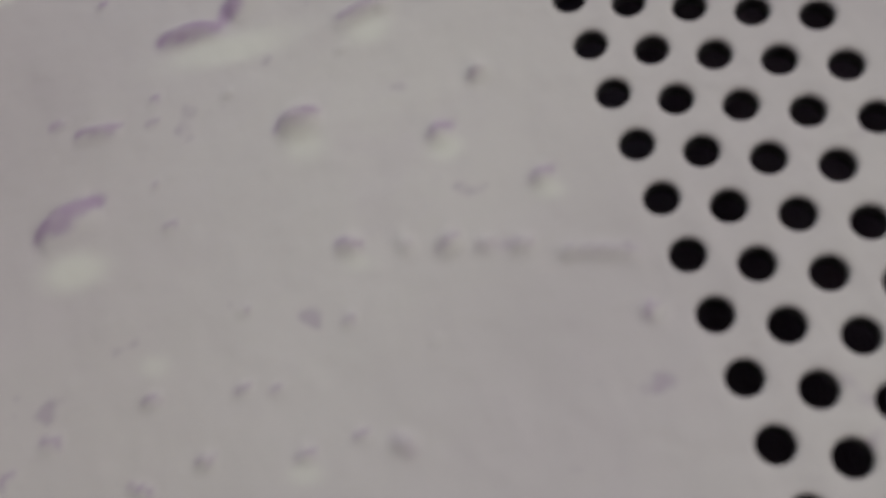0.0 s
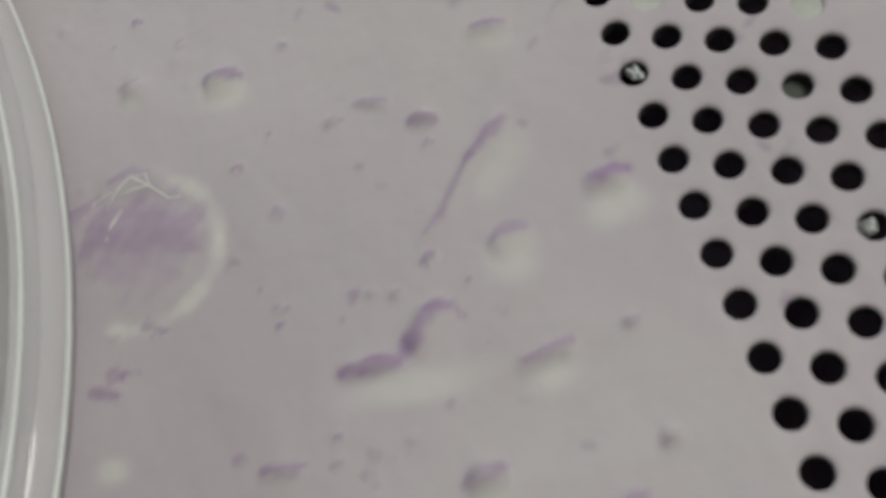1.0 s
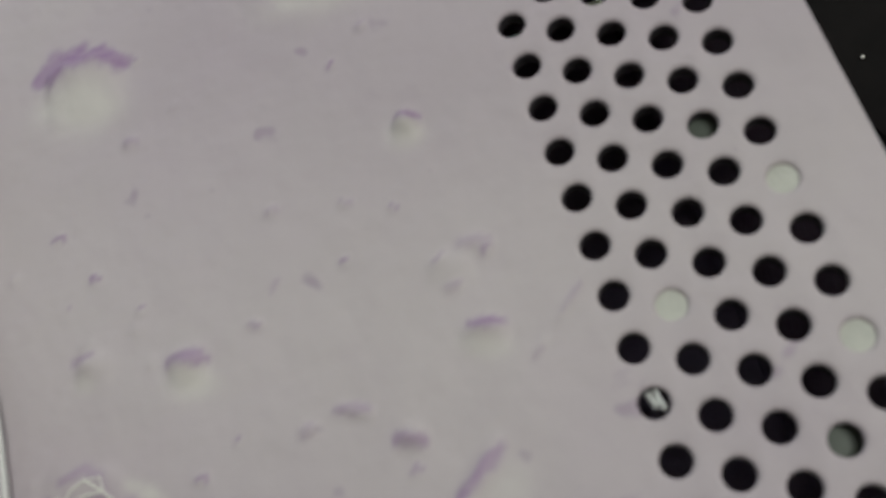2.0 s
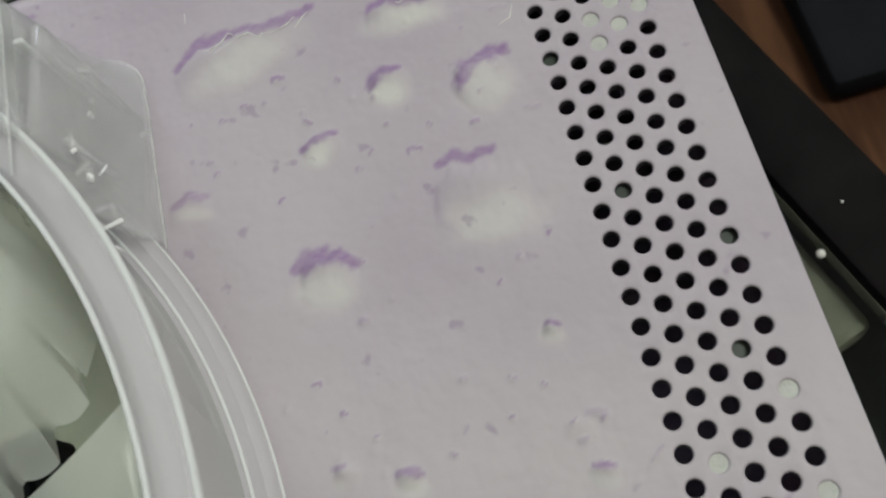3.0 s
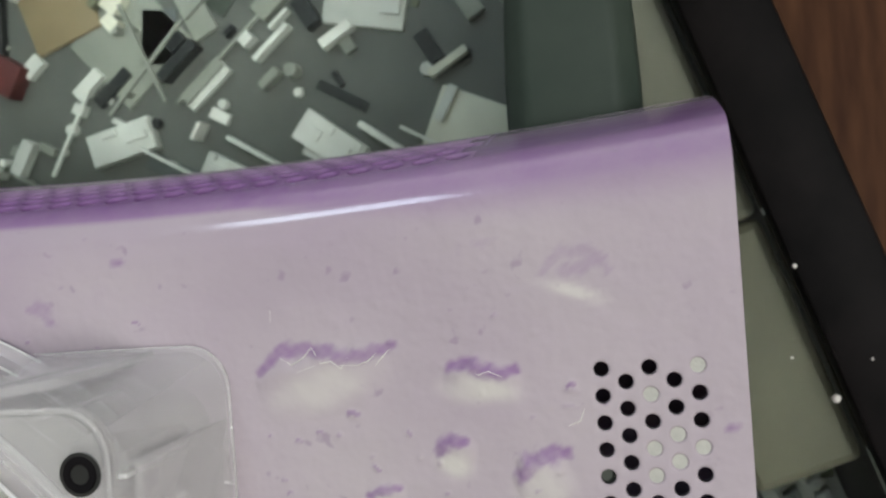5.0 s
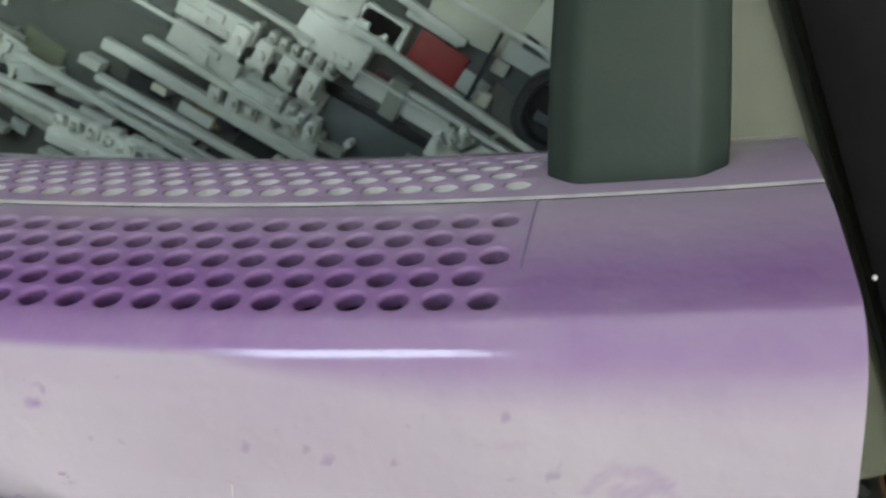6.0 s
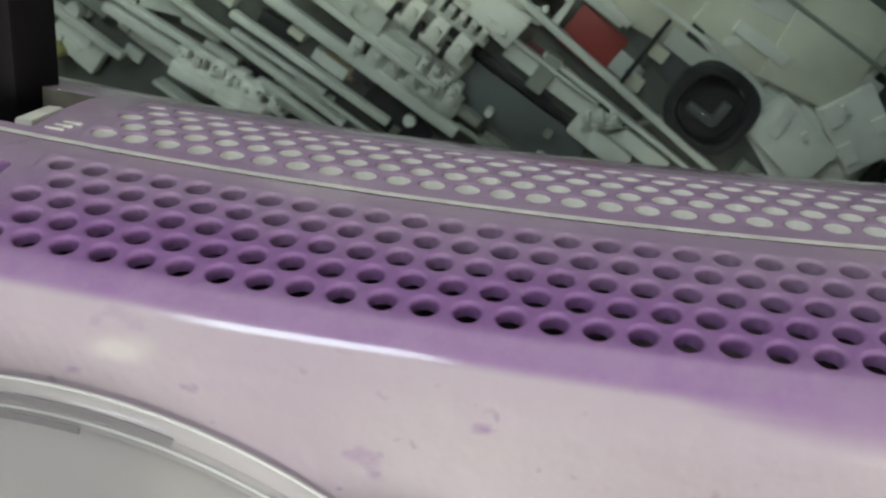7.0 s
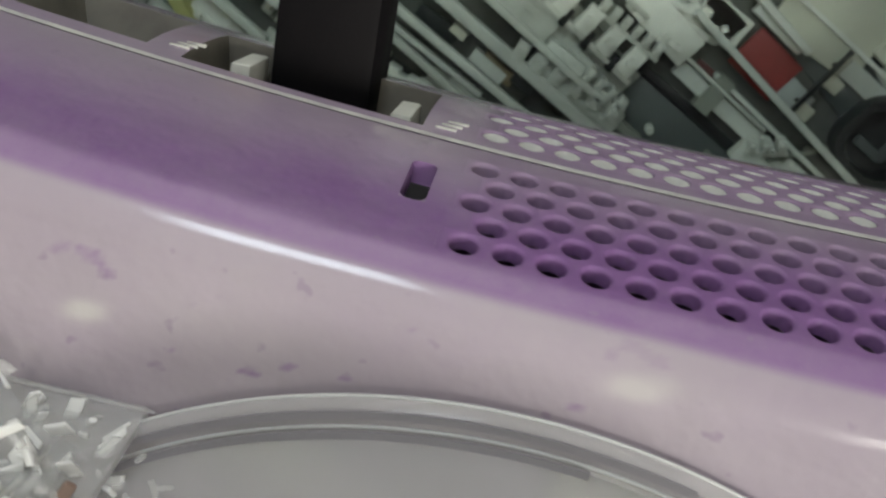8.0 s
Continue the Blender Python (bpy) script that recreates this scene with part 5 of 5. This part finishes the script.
def kit(name, x, y, length, width, turn, top, material):
    """A loose model-kit piece of the display; millimetres and degrees, top: its upper face under the glass."""
    bm = bmesh.new()
    low = -0.1052
    m = pose(x / 1000, y / 1000, 0, 0, 0, turn)
    lx, wy, hz = length / 2000, width / 2000, top / 1000
    if hz - low < 0.0012:
        hz = low + 0.0012
    box(bm, -lx, lx, -wy, wy, max(low, hz - (0.004 if name == "rail" else 0.02)), hz, min(0.0005, wy * 0.3), m)
    kind = {"rail": "slim pale kit rail lying under the table glass", "plate": "flat kit panel lying under the table glass", "block": "kit block lying under the table glass"}[name]
    ob = tagged(smooth(part("kit_" + name, bm, material)), COLOUR[material.name] + " " + kind.replace("pale ", ""), "model part", "kit parts under the glass")
    if name == "plate" and material in (KIT, KITW):                                          # raised ribs and studs on the larger panels
        rng = random.Random(int(x * 7 + y * 13))
        for k in range(rng.randint(3, 6)):
            bm = bmesh.new()
            cx, cy = rng.uniform(-0.8, 0.8) * lx, rng.uniform(-0.8, 0.8) * wy
            if rng.random() < 0.4:
                bmesh.ops.create_cone(bm, cap_ends=True, segments=16, radius1=0.0011, radius2=0.0010, depth=0.0016, matrix=m @ pose(cx, cy, hz + 0.0008))
            else:
                w, d = rng.uniform(0.001, 0.35 * lx), rng.uniform(0.0006, 0.25 * wy + 0.0006)
                box(bm, max(-lx, cx - w), min(lx, cx + w), max(-wy, cy - d), min(wy, cy + d), hz, hz + rng.uniform(0.0006, 0.0018), 0.0002, m)
            part("raised_detail", bm, material, ob)
    return ob


COLOUR = {"pale_kit_plastic": "pale grey-green", "white_kit_plastic": "off-white", "black_kit_plastic": "black", "dim_kit_plastic": "dull grey-green", "dark_green_kit_plastic": "dark green-grey", "grey_kit_plastic": "grey",
          "tan_kit_plastic": "tan", "ivory_kit_plastic": "ivory", "olive_kit_plastic": "olive", "red_kit_plastic": "red",
          "dark_red_kit_plastic": "dark red", "silver_kit_plastic": "silver", "yellow_kit_plastic": "dull yellow"}
kit("rail", -156.9, 15.9, 68.1, 1.9, -31, -95, KIT)
kit("rail", -173.6, 15.3, 90.9, 2.0, -26, -97, KIT)
kit("rail", -138.1, 13.5, 53.6, 2.1, -29, -95, KIT)
kit("rail", -127.0, 17.8, 73.5, 3.5, -30, -97, KIT)
kit("rail", -122.6, 24.5, 50.5, 1.9, -31, -95, KIT)
kit("rail", -140.8, 2.3, 23.9, 1.6, -30, -93, KIT)
kit("rail", -188.7, 18.9, 25.5, 3.0, -27, -95, KIT)
kit("plate", -165.1, 4.1, 29.6, 4.6, -24, -92, KITW)
kit("plate", -175.2, 6.1, 55.0, 6.8, -32, -103, KIT)
kit("rail", -208.3, 16.9, 27.7, 2.3, -31, -97, KIT)
kit("block", -150.1, 22.5, 13.6, 5.1, -23, -107, DARK)
kit("block", -147.9, 2.0, 33.4, 5.8, -26, -108, DARK)
kit("block", -114.2, -0.4, 22.6, 10.1, -37, -108, DARK)
kit("block", -130.9, 13.9, 11.1, 3.9, -31, -101, TAN)
kit("block", -123.5, 11.6, 6.8, 2.6, -26, -99, DARK)
kit("plate", -128.3, 32.8, 23.5, 7.8, -34, -100, KIT)
kit("plate", -109.6, 23.6, 32.7, 14.3, -37, -103, KIT)
# three black blocks put in for dark, shaded slots in the panel
kit("block", -115.5, 31.5, 5.0, 2.1, -120, -98, DARK)
kit("block", -108.7, 26.5, 4.9, 2.1, -116, -98, DARK)
kit("block", -100.7, 22.0, 4.8, 2.1, -120, -98, DARK)
kit("block", -113.7, 20.5, 12.7, 4.7, -27, -97, KIT)
kit("block", -103.3, 9.8, 17.7, 6.4, -27, -99, KIT)
kit("plate", -89.5, 34.4, 21.7, 9.2, -37, -99, KITW)
kit("plate", -79.0, 5.3, 43.1, 13.9, -31, -107, GREY)
kit("block", -77.8, 12.8, 35.9, 3.9, -30, -109, DARK)
kit("rail", -59.6, 10.0, 55.7, 4.7, -31, -101, KIT)
kit("rail", -69.2, 19.5, 29.2, 0.9, -31, -99, KIT)
kit("block", -69.1, 20.5, 21.6, 2.5, -31, -107, DARKRED)
kit("rail", -52.5, 18.3, 73.5, 2.0, -35, -97, KIT)
kit("rail", -50.4, 9.8, 53.6, 1.3, -32, -100, KIT)
kit("block", -60.7, 28.6, 16.0, 12.5, -33, -105, REDKIT)
kit("block", -75.3, 39.0, 12.7, 7.6, -36, -101, KITW)
kit("rail", -60.1, 38.7, 17.0, 3.3, -32, -101, KITW)
kit("plate", -37.6, 31.7, 48.8, 20.4, -39, -111, GREY)
kit("block", -42.3, 27.1, 4.7, 4.0, -31, -102, IVORY)
kit("block", -47.6, 18.5, 4.6, 4.1, -29, -102, IVORY)
kit("block", -50.4, 21.8, 8.9, 6.2, -35, -105, SILVER)
kit("plate", -14.8, 24.0, 36.9, 13.8, -45, -103, KIT)
kit("plate", -6.0, 2.9, 19.4, 9.5, -51, -103, KITW)
kit("block", -172.5, 20.8, 13.1, 4.3, -23, -101, KIT)
kit("block", -167.1, 13.2, 11.4, 3.7, -25, -101, KIT)
kit("rail", -54.8, 0.9, 19.3, 5.7, -32, -99, KIT)
kit("plate", -164.6, 56.6, 24.1, 11.4, 13, -100, KIT)
kit("block", -148.5, 46.0, 19.7, 6.0, -27, -107, GREY)
kit("plate", -124.0, 41.5, 25.0, 7.8, -29, -101, KIT)
kit("rail", -109.6, 44.9, 36.2, 1.5, -32, -97, KIT)
kit("plate", -91.0, 50.0, 24.1, 11.2, -38, -101, KITW)
kit("plate", -75.2, 37.7, 14.4, 9.7, -27, -101, KITW)
kit("rail", -65.7, 44.5, 35.5, 2.2, -36, -99, KITW)
kit("block", -135.7, 57.6, 6.3, 1.3, 59, -97, KITW)
kit("block", -182.8, 34.4, 14.3, 7.2, -35, -107, OLIVE)
kit("plate", -195.7, 33.4, 13.3, 10.7, -37, -103, KIT)
kit("rail", -148.1, 14.0, 31.8, 1.4, -28, -97, KIT)
kit("plate", -84.5, 37.9, 22.1, 7.5, -17, -101, KITW)
kit("plate", -45.2, 46.5, 27.7, 28.5, -24, -103, IVORY)
kit("block", -7.5, 33.1, 26.6, 15.2, -24, -107, IVORY)
kit("plate", 5.4, 6.3, 30.5, 17.5, -32, -105, KITW)
kit("block", -220.8, 13.5, 13.8, 3.9, -53, -97, YELLOW)
kit("plate", -212.2, 11.5, 16.9, 9.3, -37, -101, KITW)
kit("block", -233.0, 10.6, 14.4, 9.4, -31, -103, KIT)
kit("plate", -190.8, 118.2, 52.4, 26.3, -71, -103, TAN)
kit("plate", -150.1, 123.8, 54.4, 10.7, -129, -99, IVORY)
kit("plate", -160.3, 90.8, 31.9, 33.2, -49, -105, DIM)
kit("plate", -137.2, 102.3, 26.8, 9.2, -66, -103, DIM)
kit("block", -116.8, 113.3, 39.4, 8.6, -128, -109, DARK2)
kit("rail", -104.7, 116.2, 35.7, 5.4, -135, -99, DIM)
kit("rail", -99.0, 105.8, 35.4, 7.1, -140, -101, DIM)
kit("plate", -74.2, 102.2, 27.8, 32.1, -12, -103, KIT)
kit("block", -57.1, 102.0, 22.4, 2.6, -104, -108, OLIVE)
kit("rail", -44.2, 94.2, 19.7, 6.4, -60, -101, DIM)
kit("rail", -35.3, 98.7, 22.5, 5.5, -52, -101, DIM)
kit("block", -149.6, 91.3, 19.8, 13.2, -96, -107, GREY)
kit("rail", -155.1, 119.7, 45.8, 2.5, -133, -97, OLIVE)
kit("block", -61.0, 119.6, 24.4, 10.8, -25, -103, DIM)
kit("block", -209.2, 113.3, 61.4, 5.9, -93, -101, DARK)
kit("block", -208.8, 84.9, 18.5, 12.1, -31, -97, DARKRED)
kit("plate", -128.8, 123.5, 45.6, 12.9, -141, -105, OLIVE)
kit("plate", -33.8, 110.8, 19.1, 12.8, -39, -103, KIT)
kit("plate", 43.0, -53.0, 52.0, 24.0, -66, -103.4, KIT)
kit("block", 45.4, -36.4, 20.4, 7.0, -41, -109, DARK2)
kit("plate", 30.8, -54.0, 23.4, 10.5, -74, -105, KIT)
kit("block", 55.2, -56.2, 16.2, 4.1, -83, -101, OLIVE)
kit("plate", -65.2, 170.0, 35.1, 29.8, -12, -105, OLIVE)
kit("plate", -205.2, 205.2, 42.6, 30.7, 18, -104, DARK2)
kit("plate", -172.2, 173.4, 40.7, 23.9, -8, -107, DARK2)
kit("plate", -200.4, 243.5, 28.5, 24.1, 40, -103, DARK)
kit("plate", -180.3, 172.3, 43.3, 26.8, 4, -106, DARK2)
kit("plate", -226.7, 182.0, 38.4, 19.8, -68, -105, DARK)
kit("plate", -141.9, 149.2, 44.4, 20.3, 15, -107, GREY)
kit("plate", -81.3, 151.4, 36.2, 20.2, -6, -107, OLIVE)
kit("block", -219.3, 177.6, 57.3, 6.3, -100, -95, DARK)
kit("plate", -191.9, 205.8, 44.0, 39.3, -44, -105, DARK2)
kit("block", -153.2, 202.3, 13.9, 18.1, 4, -103, DARK)
kit("plate", -123.5, 170.1, 33.5, 15.3, -11, -99, DIM)
kit("plate", -195.0, 225.0, 170.0, 130.0, 13, -104.0, DARK2)
kit("plate", -95.0, 196.0, 70.0, 46.0, -16, -102.5, DIM)
# pale pieces right of the ring, also painting a cream reflection on the glass
kit("plate", 2.0, 38.0, 30.0, 20.0, -30, -101, IVORY)
kit("plate", -16.0, 46.0, 15.0, 11.0, -20, -100, KITW)
kit("plate", -24.0, 34.0, 12.0, 7.0, 20, -102, KITW)
kit("plate", -19.9, 36.5, 26.0, 17.0, -35, -100.5, IVORY)
kit("plate", -1.5, 29.8, 24.0, 20.0, -20, -99.5, IVORY)
kit("plate", -4.2, 8.3, 22.0, 14.0, -40, -99, KITW)
kit("plate", 12.0, 13.6, 20.0, 15.0, -55, -98.5, KITW)
kit("plate", 46.7, -32.7, 34.0, 12.0, -66, -100, KIT)
kit("plate", 34.3, -50.5, 26.0, 10.0, -60, -98.5, KITW)


def kit_rack(x, y, length, turn, count, material):
    """A sprue bar with a row of moulded blocks and studs; millimetres and degrees."""
    rack = tagged(empty("kit_rack", (x / 1000, y / 1000, -0.1052), turn), COLOUR[material.name] + " sprue bar carrying a row of moulded blocks", "model part", "kit parts under the glass")
    l, step = length / 2000, length / 1000 / count
    bm = bmesh.new()
    box(bm, -l, l, -0.0007, 0.0007, 0.0, 0.0070, 0.0002)
    part("bar", bm, material, rack)
    for k in range(count):
        cx = -l + (k + 0.5) * step
        bm = bmesh.new()
        box(bm, cx - 0.30 * step, cx + 0.30 * step, 0.0007, 0.0007 + 0.95 * step, 0.0030, 0.0086, 0.0003)
        smooth(part("block", bm, material, rack))
        bm = bmesh.new()
        bmesh.ops.create_cone(bm, cap_ends=True, segments=12, radius1=0.17 * step, radius2=0.15 * step, depth=0.0016, matrix=pose(cx, 0.0007 + 0.45 * step, 0.0094))
        smooth(part("stud", bm, material, rack))


kit_rack(-108.4, 26.2, 31.7, -33, 4, KITW)
kit_rack(-99.0, 30.1, 22.0, -28, 6, KIT)
kit_rack(-168.3, 6.0, 26.1, -21, 5, KITW)
kit_rack(46.0, -52.0, 26.0, -58, 6, KIT)
kit_rack(38.0, -62.0, 24.0, -58, 5, DIM)
kit_rack(52.0, -70.0, 22.0, -58, 5, KIT)
kit_rack(-55.0, 6.1, 11.7, 12, 3, KIT)
kit_rack(-102.3, 12.8, 15.5, -32, 4, KIT)
kit_rack(-112.5, 11.9, 36.4, -21, 6, KIT)
kit_rack(-161.3, 3.7, 31.6, -21, 5, KITW)

# black rounded ring with an angle bracket in it
ring = tagged(empty("kit_ring", (-0.0265, 0.0145, -0.1045), -30), "black rounded square ring with a grey bracket inside", "model part", "kit parts under the glass")
ring.scale = (0.88, 0.88, 0.88)
bm = bmesh.new()


def squircle(r, k, n=48):
    return [(r * math.copysign(abs(math.cos(a)) ** k, math.cos(a)), r * math.copysign(abs(math.sin(a)) ** k, math.sin(a))) for a in (2 * math.pi * i / n for i in range(n))]


loops = []
for (r, z) in ((0.0095, 0.0), (0.0132, 0.0), (0.0134, 0.006), (0.0126, 0.008), (0.0102, 0.008), (0.0095, 0.006)):
    loops.append([bm.verts.new((x, y, z)) for x, y in squircle(r, 0.75)])
for i in range(6):
    a, b = loops[i], loops[(i + 1) % 6]
    for j in range(48):
        bm.faces.new((a[j], a[(j + 1) % 48], b[(j + 1) % 48], b[j]))
bmesh.ops.recalc_face_normals(bm, faces=bm.faces)
smooth(part("ring_body", bm, DARK, ring))
bm = bmesh.new()
bmesh.ops.create_cone(bm, cap_ends=True, segments=40, radius1=0.0096, radius2=0.0096, depth=0.002, matrix=pose(0, 0, 0.001))
smooth(part("ring_floor", bm, DARK, ring))
for w in ((-0.006, 0.004, -0.005, -0.002), (0.002, 0.005, -0.004, 0.004)):
    bm = bmesh.new()
    box(bm, w[0], w[1], w[2], w[3], 0.002, 0.0048, 0.0004)
    smooth(part("bracket", bm, GREY, ring, "grey bracket"))

# scattered small pieces of the display, too many to tell apart
rng = random.Random(5)
for material, count, tone in ((KIT, 200, "pale grey-green"), (KITW, 45, "off-white"), (DIM, 260, "dull grey-green"), (DARK, 60, "black"), (IVORY, 25, "ivory")):
    bm = bmesh.new()
    for k in range(count):
        x, y = rng.uniform(-0.27, 0.08), rng.uniform(-0.10, 0.26)
        if (Vector((x, y, 0)) - F0).dot(FN) > -0.006:
            continue
        if y > 0.135 and material not in (DIM, DARK):
            continue
        a = (-30 if y < 0.07 else 40 if x < -0.1 else -60) + rng.choice((0, 0, 0, 90, 90, rng.uniform(0, 90)))
        l, w, h = rng.uniform(0.001, 0.010), rng.uniform(0.0006, 0.0030), rng.uniform(0.0012, 0.0065)
        m = pose(x, y, 0, 0, 0, a)
        if rng.random() < 0.22:                                  # studs and pegs
            bmesh.ops.create_cone(bm, cap_ends=True, segments=10, radius1=0.7 * w + 0.0005, radius2=0.6 * w + 0.0005, depth=h, matrix=m @ pose(0, 0, -0.1052 + h / 2))
        elif rng.random() < 0.12:                                 # slim sprue rods on posts
            l = rng.uniform(0.010, 0.030)
            box(bm, -l, l, -0.0006, 0.0006, -0.1052 + h, -0.1040 + h, 0.0, m)
            box(bm, -0.6 * l, -0.5 * l, -0.0005, 0.0005, -0.1052, -0.1052 + h, 0.0, m)
            box(bm, 0.5 * l, 0.6 * l, -0.0005, 0.0005, -0.1052, -0.1052 + h, 0.0, m)
        else:
            box(bm, -l, l, -w, w, -0.1052, -0.105 + h, 0.0, m)
    tagged(part("small_kit_parts", bm, material), "scatter of small " + tone + " kit parts under the glass", "model parts", kind="stuff")

# block added on the floor beside the table for an unidentified dark object
bm = bmesh.new()
box(bm, 0.208, 0.66, 0.205, 0.80, -0.45, -0.42, 0.010)
BLOCK_BLUE = mat("dark_blue_plastic", (0.006, 0.007, 0.010), 0.7, Specular_IOR_Level=0.15)
noisy(BLOCK_BLUE, 12, (0.004, 0.005, 0.007), (0.008, 0.009, 0.012), 0.15, fine=0.001, fine_scale=120)
tagged(smooth(part("dark_block", bm, BLOCK_BLUE)), "dark blue block in place of an unidentified dark object on the floor", "box")

# dust specks on the glass and frame
for x, y, r in ((0.0353, 0.0061, 0.0005), (0.0418, -0.0208, 0.0009), (0.0340, -0.0123, 0.0003), (0.0485, -0.0129, 0.0003)):
    bm = bmesh.new()
    bmesh.ops.create_icosphere(bm, subdivisions=2, radius=r, matrix=pose(x, y, 0.0025 if (Vector((x, y, 0)) - F0).dot(FN) > 0 else 0.0003))
    tagged(smooth(part("crumb", bm, KITW)), "tiny pale crumb on the table", "crumb", "crumbs on the table")

# tan ledge under the glass beside the frame
LEDGE_PALE = kit_plastic("pale_ledge", (0.085, 0.080, 0.056), 0.7)
for s0, s1, material, tone in ((-0.080, -0.0085, LEDGE_PALE, "pale tan"), (-0.0080, 0.046, LEDGE, "dark olive")):
    bm = bmesh.new()
    box(bm, s0, s1, -0.024, -0.001, -0.016, -0.008, 0.002, M)
    tagged(part("ledge", bm, material), tone + " ledge under the glass beside the frame", "ledge", kind="structure")
# ---- the room ----
WALL = mat("wall_paint", (0.62, 0.60, 0.56), 0.8)
noisy(WALL, 2.0, (0.64, 0.62, 0.58), (0.58, 0.56, 0.52), 0.1)
for nm, b in (("wall_north", (-2.2, 2.2, 2.1, 2.2, -0.46, 2.1)), ("wall_south", (-2.2, 2.2, -2.2, -2.1, -0.46, 2.1)),
              ("wall_east", (2.1, 2.2, -2.1, 2.1, -0.46, 2.1)), ("wall_west", (-2.2, -2.1, -2.1, 2.1, -0.46, 2.1)), ("ceiling", (-2.2, 2.2, -2.2, 2.2, 2.1, 2.2))):
    bm = bmesh.new()
    box(bm, *b)
    tagged(part(nm, bm, WALL), "plain matt off-white painted " + ("ceiling" if nm == "ceiling" else "wall"), "ceiling" if nm == "ceiling" else "wall", kind="structure")
